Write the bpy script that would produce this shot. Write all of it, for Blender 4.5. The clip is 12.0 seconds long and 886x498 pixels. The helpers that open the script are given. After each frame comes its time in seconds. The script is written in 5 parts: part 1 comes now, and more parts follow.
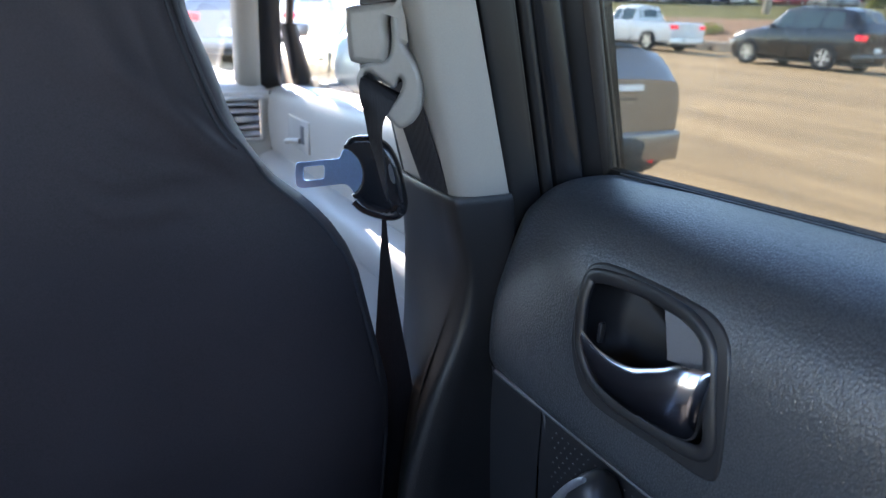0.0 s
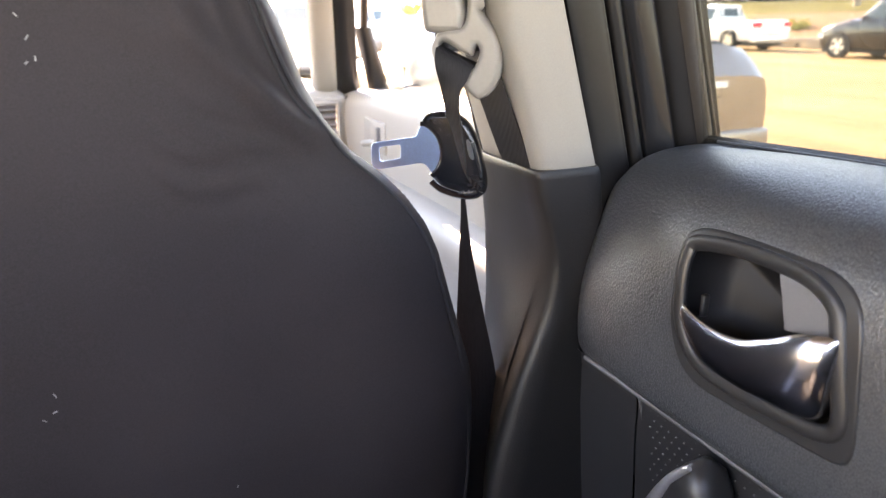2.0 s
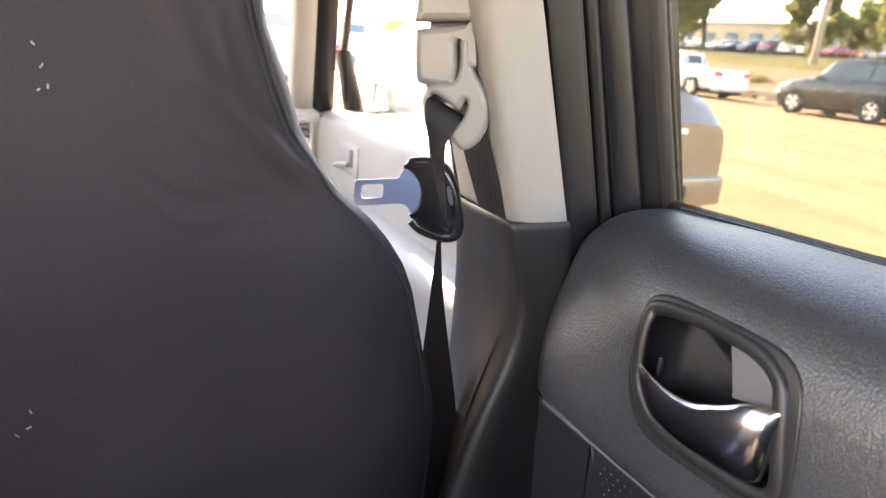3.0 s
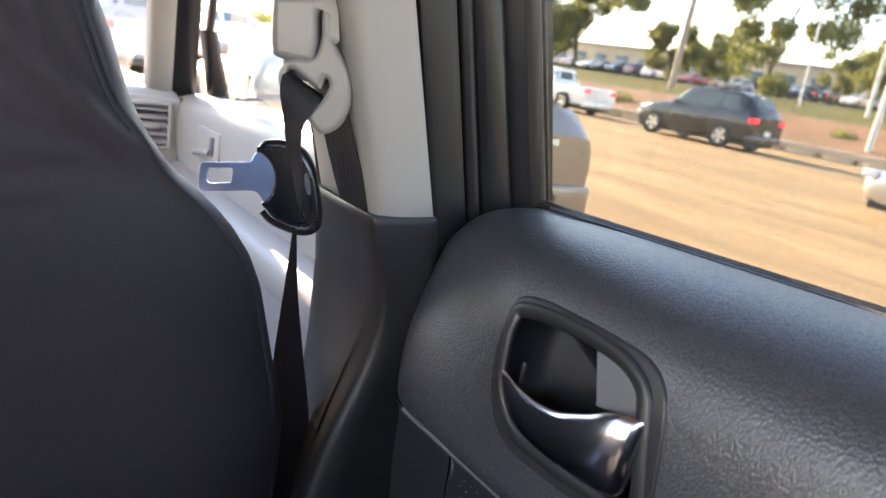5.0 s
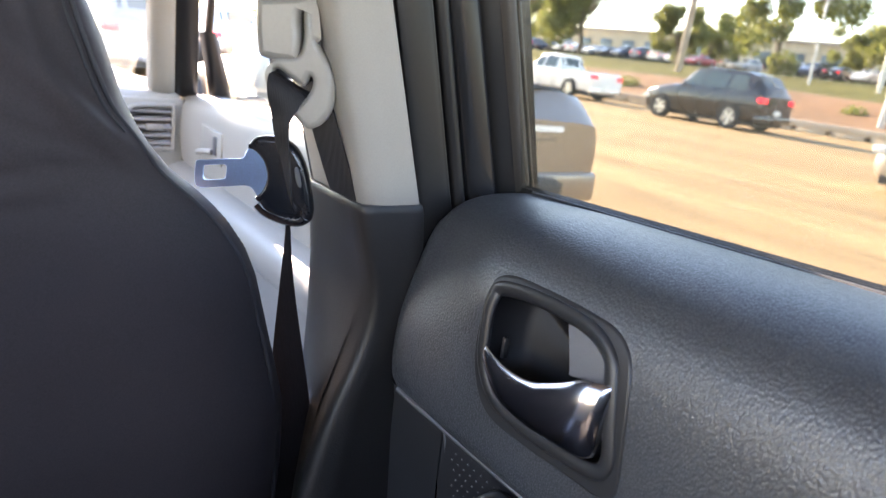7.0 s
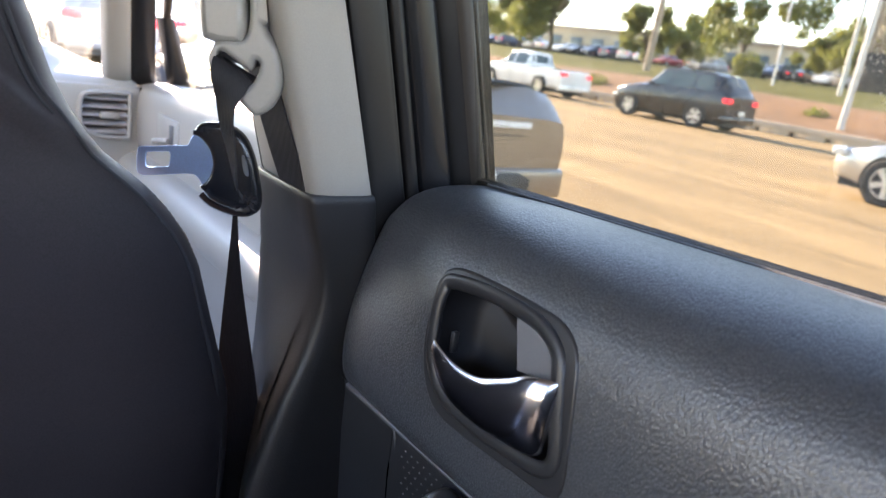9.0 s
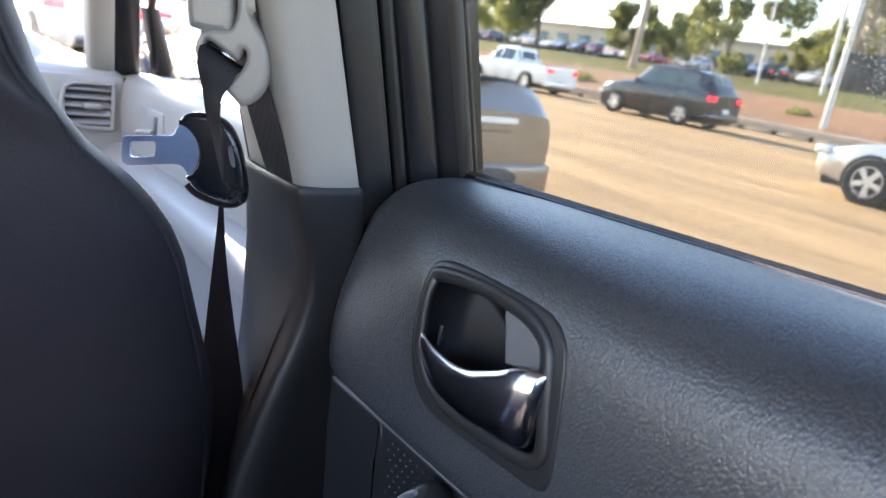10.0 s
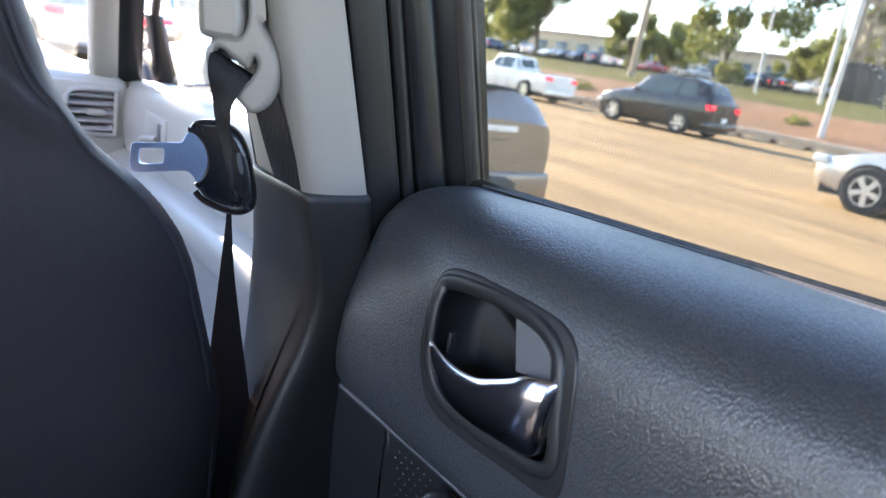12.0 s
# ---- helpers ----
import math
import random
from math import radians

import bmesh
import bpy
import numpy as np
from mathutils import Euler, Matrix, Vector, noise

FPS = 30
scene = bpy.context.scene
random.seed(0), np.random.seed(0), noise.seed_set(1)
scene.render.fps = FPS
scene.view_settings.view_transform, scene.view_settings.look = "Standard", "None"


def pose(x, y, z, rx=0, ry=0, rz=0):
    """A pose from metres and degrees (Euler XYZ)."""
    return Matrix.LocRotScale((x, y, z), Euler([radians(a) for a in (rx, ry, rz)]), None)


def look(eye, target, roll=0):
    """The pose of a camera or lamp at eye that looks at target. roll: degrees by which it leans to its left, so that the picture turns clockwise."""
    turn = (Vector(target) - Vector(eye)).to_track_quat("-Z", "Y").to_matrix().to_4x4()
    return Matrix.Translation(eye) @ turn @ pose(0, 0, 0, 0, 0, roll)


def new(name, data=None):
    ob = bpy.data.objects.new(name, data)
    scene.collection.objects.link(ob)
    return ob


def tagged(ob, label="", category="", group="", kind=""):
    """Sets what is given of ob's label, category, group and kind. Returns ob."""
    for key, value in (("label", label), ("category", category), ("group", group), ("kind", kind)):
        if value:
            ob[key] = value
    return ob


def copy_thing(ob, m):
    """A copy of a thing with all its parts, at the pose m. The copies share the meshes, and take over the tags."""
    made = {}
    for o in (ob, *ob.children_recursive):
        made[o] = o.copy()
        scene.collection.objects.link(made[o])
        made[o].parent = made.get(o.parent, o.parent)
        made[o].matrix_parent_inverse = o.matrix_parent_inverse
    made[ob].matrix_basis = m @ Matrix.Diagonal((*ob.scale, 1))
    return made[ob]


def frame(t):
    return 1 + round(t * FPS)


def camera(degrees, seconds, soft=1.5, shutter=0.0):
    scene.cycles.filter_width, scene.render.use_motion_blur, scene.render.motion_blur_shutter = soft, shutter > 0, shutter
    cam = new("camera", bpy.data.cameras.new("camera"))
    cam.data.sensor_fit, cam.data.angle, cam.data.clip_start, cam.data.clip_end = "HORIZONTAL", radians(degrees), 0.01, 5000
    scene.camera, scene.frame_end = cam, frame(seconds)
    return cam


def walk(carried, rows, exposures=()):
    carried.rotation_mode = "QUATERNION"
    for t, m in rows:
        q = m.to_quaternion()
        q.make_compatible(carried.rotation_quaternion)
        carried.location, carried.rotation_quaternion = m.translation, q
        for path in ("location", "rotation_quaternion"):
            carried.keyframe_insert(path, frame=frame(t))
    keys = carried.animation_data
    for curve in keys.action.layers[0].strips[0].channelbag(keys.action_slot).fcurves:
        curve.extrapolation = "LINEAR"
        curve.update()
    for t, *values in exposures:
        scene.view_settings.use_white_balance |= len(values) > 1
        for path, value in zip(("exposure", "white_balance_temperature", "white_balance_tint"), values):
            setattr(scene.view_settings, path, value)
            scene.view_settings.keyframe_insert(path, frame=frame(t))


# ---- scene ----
cam = camera(64.27, 12.0)
cam.data.dof.use_dof, cam.data.dof.focus_distance, cam.data.dof.aperture_fstop = True, 0.60, 9.0

PATH = [
    (0, pose(0.2989, -0.0138, 1.2814, 71.17, -2.38, -29.13)),
    (0.5, pose(0.2847, 0.0069, 1.2467, 70.49, 0.89, -23.27)),
    (1, pose(0.2972, 0.0049, 1.2684, 71.21, 1.91, -23.96)),
    (1.5, pose(0.3028, 0.0124, 1.2569, 71.78, 1.89, -23.97)),
    (2, pose(0.3052, 0.0048, 1.2434, 72.14, 0.77, -23.56)),
    (2.5, pose(0.3052, 0.0023, 1.2451, 72.71, -2.21, -24.09)),
    (2.7, pose(0.2806, -0.0044, 1.2705, 73.11, -3.46, -24.62)),
    (4.3, pose(0.3040, 0.0132, 1.2662, 75.82, -8.66, -31.34)),
    (4.5, pose(0.3105, 0.0452, 1.2669, 75.38, -9.27, -33.32)),
    (5, pose(0.3157, 0.0272, 1.2530, 75.00, -9.09, -35.00)),
    (5.5, pose(0.3174, -0.0090, 1.2592, 74.60, -8.59, -35.08)),
    (6, pose(0.3203, -0.0081, 1.2614, 74.06, -7.71, -34.92)),
    (6.5, pose(0.3163, -0.0075, 1.2592, 74.11, -7.03, -34.58)),
    (8.3, pose(0.3228, -0.0093, 1.2567, 74.47, -6.85, -34.88)),
    (8.5, pose(0.3232, -0.0139, 1.2599, 74.30, -7.21, -35.41)),
    (9, pose(0.3375, -0.0059, 1.2533, 74.22, -8.09, -36.88)),
    (9.5, pose(0.3426, -0.0028, 1.2547, 74.22, -8.43, -37.68)),
    (10, pose(0.3368, -0.0040, 1.2506, 73.99, -8.74, -37.93)),
    (10.5, pose(0.3325, -0.0082, 1.2509, 73.67, -9.05, -37.53)),
    (11, pose(0.3283, -0.0081, 1.2483, 73.48, -9.22, -37.06)),
    (11.5, pose(0.3297, 0.0004, 1.2460, 73.87, -9.09, -37.11)),
    (12, pose(0.3300, 0.0000, 1.2500, 74.60, -9.00, -38.00)),
]
EXPOSURES = [(0.0, 3.15, 5900, 22), (0.5, 3.5, 5900, 26), (1.0, 4.3, 7400, 30), (1.5, 4.3, 8300, 32), (2.5, 4.3, 8500, 33), (4.5, 3.75, 7800, 36), (5.0, 3.65, 7400, 31), (5.5, 3.7, 6750, 25), (6.5, 3.9, 7050, 28),
             (8.5, 3.7, 7200, 29), (9.5, 3.6, 6700, 28), (12.0, 3.6, 6300, 27)]
walk(cam, PATH, EXPOSURES)

# ---- world and sun ----
SUN_EL, SUN_AZ = radians(23), radians(4)      # ahead of the car, a little to its right
world = bpy.data.worlds.new("world")
scene.world = world
world.use_nodes = True
wn = world.node_tree.nodes
sky = wn.new("ShaderNodeTexSky")
sky.sky_type, sky.sun_disc = "NISHITA", False
sky.sun_elevation, sky.sun_rotation = SUN_EL, SUN_AZ
sky.dust_density, sky.air_density = 0.1, 1.0
world.node_tree.links.new(sky.outputs[0], wn["Background"].inputs[0])
wn["Background"].inputs[1].default_value = 0.15
sun_data = bpy.data.lights.new("sun", "SUN")
sun_data.energy, sun_data.angle, sun_data.color = 4.0, radians(0.6), (1.0, 0.85, 0.64)
sun = new("sun", sun_data)
sun.matrix_world = look((0, 0, 50), (-math.sin(SUN_AZ) * math.cos(SUN_EL), -math.cos(SUN_AZ) * math.cos(SUN_EL), 50 - math.sin(SUN_EL)))


# ---- materials ----
def mat(name, color, rough=0.6, metal=0.0, vary=0.15, grain=60.0, stain=6.0, bump=0.1, cells=0.0, cell_bump=0.3, depth=0.001,
        coat=0.0, spec=0.5, per_object=0.0, island=0.0, stretch=(1, 1, 1), rough_vary=0.1, pebble=False, crease=0.0):
    """Principled surface with colour variation at two scales, fine bump, and an optional cell grain."""
    m = bpy.data.materials.new(name)
    m.use_nodes = True
    n, l = m.node_tree.nodes, m.node_tree.links
    b = n["Principled BSDF"]
    tc = n.new("ShaderNodeTexCoord")
    mp = n.new("ShaderNodeMapping")
    mp.inputs["Scale"].default_value = stretch
    l.new(tc.outputs["Object"], mp.inputs["Vector"])
    n1, n2 = n.new("ShaderNodeTexNoise"), n.new("ShaderNodeTexNoise")
    n1.inputs["Scale"].default_value, n2.inputs["Scale"].default_value = grain, stain
    n1.inputs["Detail"].default_value, n2.inputs["Detail"].default_value = 4, 3
    l.new(mp.outputs[0], n1.inputs["Vector"]), l.new(mp.outputs[0], n2.inputs["Vector"])
    add = n.new("ShaderNodeMath")
    add.operation = "ADD"
    l.new(n1.outputs["Fac"], add.inputs[0]), l.new(n2.outputs["Fac"], add.inputs[1])
    src = add
    if per_object or island:
        info = n.new("ShaderNodeObjectInfo") if per_object else n.new("ShaderNodeNewGeometry")
        mul = n.new("ShaderNodeMath")
        mul.operation = "MULTIPLY_ADD"
        mul.inputs[1].default_value = per_object or island
        l.new(info.outputs["Random" if per_object else "Random Per Island"], mul.inputs[0]), l.new(add.outputs[0], mul.inputs[2])
        src = mul
    ramp = n.new("ShaderNodeMapRange")
    ramp.inputs["From Min"].default_value, ramp.inputs["From Max"].default_value = 0.6, 1.4 + (per_object or island)
    ramp.inputs["To Min"].default_value, ramp.inputs["To Max"].default_value = 1 - vary, 1 + vary
    l.new(src.outputs[0], ramp.inputs["Value"])
    mix = n.new("ShaderNodeVectorMath")
    mix.operation = "SCALE"
    mix.inputs[0].default_value = color
    l.new(ramp.outputs[0], mix.inputs["Scale"])
    l.new(mix.outputs[0], b.inputs["Base Color"])
    rr = n.new("ShaderNodeMapRange")
    rr.inputs["To Min"].default_value, rr.inputs["To Max"].default_value = max(0.02, rough - rough_vary), min(1, rough + rough_vary)
    l.new(n2.outputs["Fac"], rr.inputs["Value"])
    l.new(rr.outputs[0], b.inputs["Roughness"])
    b.inputs["Metallic"].default_value = metal
    b.inputs["Specular IOR Level"].default_value = spec
    b.inputs["Coat Weight"].default_value = coat
    normal = None
    if bump:
        bp = n.new("ShaderNodeBump")
        bp.inputs["Strength"].default_value, bp.inputs["Distance"].default_value = bump, depth
        l.new(n1.outputs["Fac"], bp.inputs["Height"])
        normal = bp
    if cells:
        vo = n.new("ShaderNodeTexVoronoi")
        vo.feature = "F1" if pebble else "DISTANCE_TO_EDGE"
        vo.inputs["Scale"].default_value = cells
        warp = n.new("ShaderNodeTexNoise")
        warp.inputs["Scale"].default_value = cells * 0.6
        wm = n.new("ShaderNodeVectorMath")
        wm.operation = "MULTIPLY_ADD"
        wm.inputs[1].default_value = (0.25 / cells,) * 3
        l.new(warp.outputs["Color"], wm.inputs[0]), l.new(mp.outputs[0], wm.inputs[2])
        l.new(mp.outputs[0], warp.inputs["Vector"]), l.new(wm.outputs[0], vo.inputs["Vector"])
        sm = n.new("ShaderNodeMapRange")
        sm.interpolation_type = "SMOOTHSTEP"
        sm.inputs["From Max"].default_value = 0.22
        l.new(vo.outputs["Distance"], sm.inputs["Value"])
        if pebble:                       # rounded bosses with narrow creases between them
            sm.interpolation_type = "LINEAR"
            sm.inputs["From Min"].default_value, sm.inputs["From Max"].default_value = 0.0, 0.75
            sm.inputs["To Min"].default_value, sm.inputs["To Max"].default_value = 1.0, 0.0
            wm.inputs[1].default_value = (0.3 / cells,) * 3
        bc = n.new("ShaderNodeBump")
        bc.inputs["Strength"].default_value, bc.inputs["Distance"].default_value = cell_bump, depth
        l.new(sm.outputs[0], bc.inputs["Height"])
        if normal:
            l.new(normal.outputs[0], bc.inputs["Normal"])
        normal = bc
        if crease:                       # shade between the bosses put into darker, duller, less shiny creases
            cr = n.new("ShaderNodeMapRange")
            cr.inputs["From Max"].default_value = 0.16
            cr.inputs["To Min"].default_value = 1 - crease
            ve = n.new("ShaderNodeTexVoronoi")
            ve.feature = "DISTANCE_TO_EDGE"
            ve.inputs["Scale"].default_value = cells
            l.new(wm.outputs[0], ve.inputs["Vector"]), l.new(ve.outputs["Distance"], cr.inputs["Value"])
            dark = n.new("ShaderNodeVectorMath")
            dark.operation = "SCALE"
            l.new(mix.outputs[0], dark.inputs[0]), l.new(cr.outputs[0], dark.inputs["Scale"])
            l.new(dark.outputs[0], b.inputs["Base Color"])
            dull = n.new("ShaderNodeMath")
            dull.operation = "DIVIDE"
            l.new(rr.outputs[0], dull.inputs[0]), l.new(cr.outputs[0], dull.inputs[1])
            l.new(dull.outputs[0], b.inputs["Roughness"])
            lit = n.new("ShaderNodeMath")
            lit.operation = "MULTIPLY"
            lit.inputs[1].default_value = spec
            l.new(cr.outputs[0], lit.inputs[0]), l.new(lit.outputs[0], b.inputs["Specular IOR Level"])
    if normal:
        l.new(normal.outputs[0], b.inputs["Normal"])
    return m


def glass_mat(name, tint, dust=0.0, dust_color=(0.6, 0.55, 0.45)):
    """Pane of the given tint with a mirror sheen and dried dust specks."""
    m = bpy.data.materials.new(name)
    m.use_nodes = True
    n, l = m.node_tree.nodes, m.node_tree.links
    n.clear()
    out = n.new("ShaderNodeOutputMaterial")
    tr, gl, df = n.new("ShaderNodeBsdfTransparent"), n.new("ShaderNodeBsdfGlossy"), n.new("ShaderNodeBsdfDiffuse")
    tr.inputs[0].default_value = (*tint, 1)
    gl.inputs["Roughness"].default_value = 0.02
    df.inputs[0].default_value = (*dust_color, 1)
    lw = n.new("ShaderNodeLayerWeight")
    lw.inputs[0].default_value = 0.5
    pw = n.new("ShaderNodeMath")
    pw.operation = "POWER"
    pw.inputs[1].default_value = 4.0
    fr = n.new("ShaderNodeMath")
    fr.operation = "MULTIPLY_ADD"
    fr.inputs[1].default_value, fr.inputs[2].default_value = 0.45, 0.025
    l.new(lw.outputs["Facing"], pw.inputs[0]), l.new(pw.outputs[0], fr.inputs[0])
    m1 = n.new("ShaderNodeMixShader")
    l.new(fr.outputs[0], m1.inputs[0]), l.new(tr.outputs[0], m1.inputs[1]), l.new(gl.outputs[0], m1.inputs[2])
    last = m1
    if dust:
        tc = n.new("ShaderNodeTexCoord")
        na, nb = n.new("ShaderNodeTexNoise"), n.new("ShaderNodeTexNoise")
        na.inputs["Scale"].default_value, nb.inputs["Scale"].default_value = 640, 11
        na.inputs["Detail"].default_value = 2
        l.new(tc.outputs["Object"], na.inputs[0]), l.new(tc.outputs["Object"], nb.inputs[0])
        ra, rb = n.new("ShaderNodeMapRange"), n.new("ShaderNodeMapRange")
        ra.inputs["From Min"].default_value, ra.inputs["From Max"].default_value = 0.54, 0.64
        rb.inputs["From Min"].default_value, rb.inputs["From Max"].default_value = 0.48, 0.66
        l.new(na.outputs["Fac"], ra.inputs["Value"]), l.new(nb.outputs["Fac"], rb.inputs["Value"])
        mu = n.new("ShaderNodeMath")
        mu.operation = "MULTIPLY"
        l.new(ra.outputs[0], mu.inputs[0]), l.new(rb.outputs[0], mu.inputs[1])
        ma = n.new("ShaderNodeMath")
        ma.operation = "MULTIPLY_ADD"
        ma.inputs[1].default_value, ma.inputs[2].default_value = dust, dust * 0.10
        l.new(mu.outputs[0], ma.inputs[0])
        m2 = n.new("ShaderNodeMixShader")
        l.new(ma.outputs[0], m2.inputs[0]), l.new(m1.outputs[0], m2.inputs[1]), l.new(df.outputs[0], m2.inputs[2])
        last = m2
    l.new(last.outputs[0], out.inputs["Surface"])
    return m


def lamp_mat(name, color, strength):
    m = bpy.data.materials.new(name)
    m.use_nodes = True
    b = m.node_tree.nodes["Principled BSDF"]
    b.inputs["Base Color"].default_value = (*color, 1)
    b.inputs["Roughness"].default_value = 0.15
    b.inputs["Emission Color"].default_value = (*color, 1)
    b.inputs["Emission Strength"].default_value = strength
    return m


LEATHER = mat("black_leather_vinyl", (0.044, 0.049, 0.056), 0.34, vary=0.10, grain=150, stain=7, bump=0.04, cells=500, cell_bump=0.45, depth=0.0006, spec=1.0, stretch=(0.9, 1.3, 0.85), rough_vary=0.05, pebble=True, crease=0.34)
HARD_BLACK = mat("hard_black_plastic", (0.022, 0.022, 0.024), 0.42, vary=0.2, grain=700, stain=9, bump=0.25, depth=0.0003)
PILLAR_BLACK = mat("grained_dark_plastic", (0.014, 0.0135, 0.0135), 0.42, spec=0.42, vary=0.2, grain=900, stain=8, bump=0.1, depth=0.0004, cells=520, cell_bump=0.2, rough_vary=0.06, pebble=True)
GLOSS_BLACK = mat("glossy_black_plastic", (0.012, 0.013, 0.016), 0.22, vary=0.15, grain=300, stain=12, bump=0.03, depth=0.0002)
BEZEL = mat("satin_black_plastic", (0.022, 0.0225, 0.024), 0.36, vary=0.12, grain=900, stain=10, bump=0.15, depth=0.0002)
PLATE = mat("satin_grey_plastic", (0.12, 0.123, 0.128), 0.45, vary=0.1, grain=900, stain=10, bump=0.15, depth=0.0002)
PLATE_PALE = mat("pale_satin_metal", (0.55, 0.56, 0.60), 0.34, metal=0.8, vary=0.1, grain=900, stain=10, bump=0.1, depth=0.0002)
RUBBER = mat("black_rubber", (0.007, 0.0068, 0.0068), 0.36, spec=0.30, vary=0.2, grain=300, stain=10, bump=0.1, depth=0.0003)
FRAME_BLACK = mat("satin_black_frame", (0.008, 0.0082, 0.009), 0.27, spec=0.34, vary=0.15, grain=500, stain=8, bump=0.08, depth=0.0002)
CHROME = mat("dark_chrome", (0.52, 0.54, 0.58), 0.15, metal=1.0, vary=0.12, grain=60, stain=25, bump=0.04, depth=0.0005, rough_vary=0.07)
# belt tongue steel: the blue sky reflection is put into its base colour
STEEL = mat("sky_tinted_steel", (0.48, 0.65, 0.94), 0.34, metal=0.9, vary=0.1, grain=500, stain=20, bump=0.05, depth=0.0002)
TRIM_GREY = mat("light_grey_textured_trim", (0.23, 0.214, 0.188), 0.60, vary=0.08, grain=900, stain=6, bump=0.2, depth=0.0003, cells=900, cell_bump=0.25)
RING_GREY = mat("light_grey_smooth_plastic", (0.21, 0.200, 0.180), 0.36, vary=0.06, grain=300, stain=12, bump=0.05, depth=0.0002)
DOOR_GREY = mat("pale_grey_door_plastic", (0.26, 0.242, 0.215), 0.42, vary=0.08, grain=400, stain=6, bump=0.1, depth=0.0003)
DASH_GREY = mat("pale_grey_dash_plastic", (0.25, 0.236, 0.214), 0.45, vary=0.1, grain=500, stain=5, bump=0.15, depth=0.0003)
DARK_VENT = mat("dark_vent_plastic", (0.05, 0.05, 0.055), 0.45, vary=0.2, grain=200, stain=10)
VENT_SLAT = mat("grey_vent_slat", (0.30, 0.29, 0.28), 0.45, vary=0.1, grain=200, stain=10)
SEAT = mat("black_stretch_cover", (0.0325, 0.0285, 0.0310), 0.60, vary=0.28, grain=900, stain=5, bump=0.25, depth=0.0003, spec=0.08)
SEAT.node_tree.nodes["Principled BSDF"].inputs["Sheen Weight"].default_value = 0.005
SEAT.node_tree.nodes["Principled BSDF"].inputs["Sheen Roughness"].default_value = 0.45
SEAT_SEAM = mat("black_seam_thread", (0.016, 0.016, 0.019), 0.8, vary=0.2, grain=900, stain=20)
# handle recess lining: blacker than the surround, its shade put into the colour
WELL = mat("recess_shade_black", (0.006, 0.006, 0.007), 0.5, vary=0.2, grain=600, stain=10, bump=0.1, depth=0.0002, spec=0.25)
LINT = mat("grey_lint", (0.26, 0.255, 0.25), 0.9, vary=0.2)
WEB = mat("charcoal_belt_webbing", (0.018, 0.0175, 0.019), 0.45, spec=0.14, vary=0.3, grain=1100, stain=40, bump=0.7, depth=0.0005, stretch=(1, 1, 0.12))
wt = WEB.node_tree
wmap, wave, wbump = wt.nodes.new("ShaderNodeMapping"), wt.nodes.new("ShaderNodeTexWave"), wt.nodes.new("ShaderNodeBump")
wmap.inputs["Rotation"].default_value = (0, 0, radians(38))
wave.inputs["Scale"].default_value, wave.inputs["Distortion"].default_value = 230, 0.3
wbump.inputs["Strength"].default_value, wbump.inputs["Distance"].default_value = 0.55, 0.0004
wtex = [q for q in wt.nodes if q.bl_idname == "ShaderNodeTexCoord"][0]
wt.links.new(wtex.outputs["Object"], wmap.inputs["Vector"]), wt.links.new(wmap.outputs[0], wave.inputs["Vector"])
wt.links.new(wave.outputs["Fac"], wbump.inputs["Height"]), wt.links.new(wbump.outputs[0], wt.nodes["Principled BSDF"].inputs["Normal"])
CARPET = mat("dark_carpet", (0.03, 0.03, 0.032), 0.95, vary=0.3, grain=500)
BOUNCE_CARPET = mat("bounce_grey_carpet", (0.36, 0.39, 0.44), 0.95, vary=0.2, grain=500)
LINER = mat("grey_headliner", (0.34, 0.33, 0.31), 0.9, vary=0.05, grain=400, stain=4)
PERF = mat("grey_perforation", (0.09, 0.09, 0.09), 0.6)
# rear door pane: dark tint added to tone down the bright outdoors behind it
GLASS = glass_mat("dusty_window_glass", (0.57, 0.59, 0.565), 0.22, (0.75, 0.70, 0.6))
CLEAR = glass_mat("clear_window_glass", (0.92, 0.95, 0.93), 0.10)
# outdoors
# colour noise stretched along the road into lighter and darker streaks
ROAD = mat("sunlit_concrete_road", (0.295, 0.203, 0.100), 0.85, spec=0.15, vary=0.5, grain=4.0, stain=0.7, bump=0.2, depth=0.01, stretch=(1, 0.12, 1))
PAINT_LINE = mat("worn_lane_paint", (0.33, 0.25, 0.155), 0.8, vary=0.25, grain=6, stain=0.7)
SOIL = mat("dry_brown_soil", (0.19, 0.095, 0.038), 0.95, vary=0.35, grain=2.0, stain=0.2, bump=0.5, depth=0.05)
LAWN = mat("dry_grass", (0.115, 0.108, 0.034), 0.95, spec=0.1, vary=0.4, grain=3.0, stain=0.15, bump=0.5, depth=0.05)
LOT = mat("parking_asphalt", (0.10, 0.09, 0.078), 0.9, vary=0.2, grain=2.0, stain=0.1)
WALLCON = mat("pale_kerb_concrete", (0.46, 0.38, 0.28), 0.85, vary=0.15, grain=8, stain=0.8, bump=0.3, depth=0.01)
DARKGAP = mat("dark_drain", (0.05, 0.045, 0.04), 0.9)
POLE = mat("weathered_pole", (0.34, 0.27, 0.20), 0.8, vary=0.2, grain=8, stain=1)
POLE_GREY = mat("galvanised_pole", (0.50, 0.49, 0.46), 0.5, vary=0.1, metal=0.2, grain=10, stain=1)
BARK = mat("brown_bark", (0.13, 0.10, 0.07), 0.9, vary=0.3, grain=12, stain=2, bump=0.6, depth=0.03)
LEAF = mat("olive_foliage", (0.14, 0.155, 0.055), 0.6, vary=0.45, grain=2, stain=0.6, bump=0, island=1.2)
ln = LEAF.node_tree
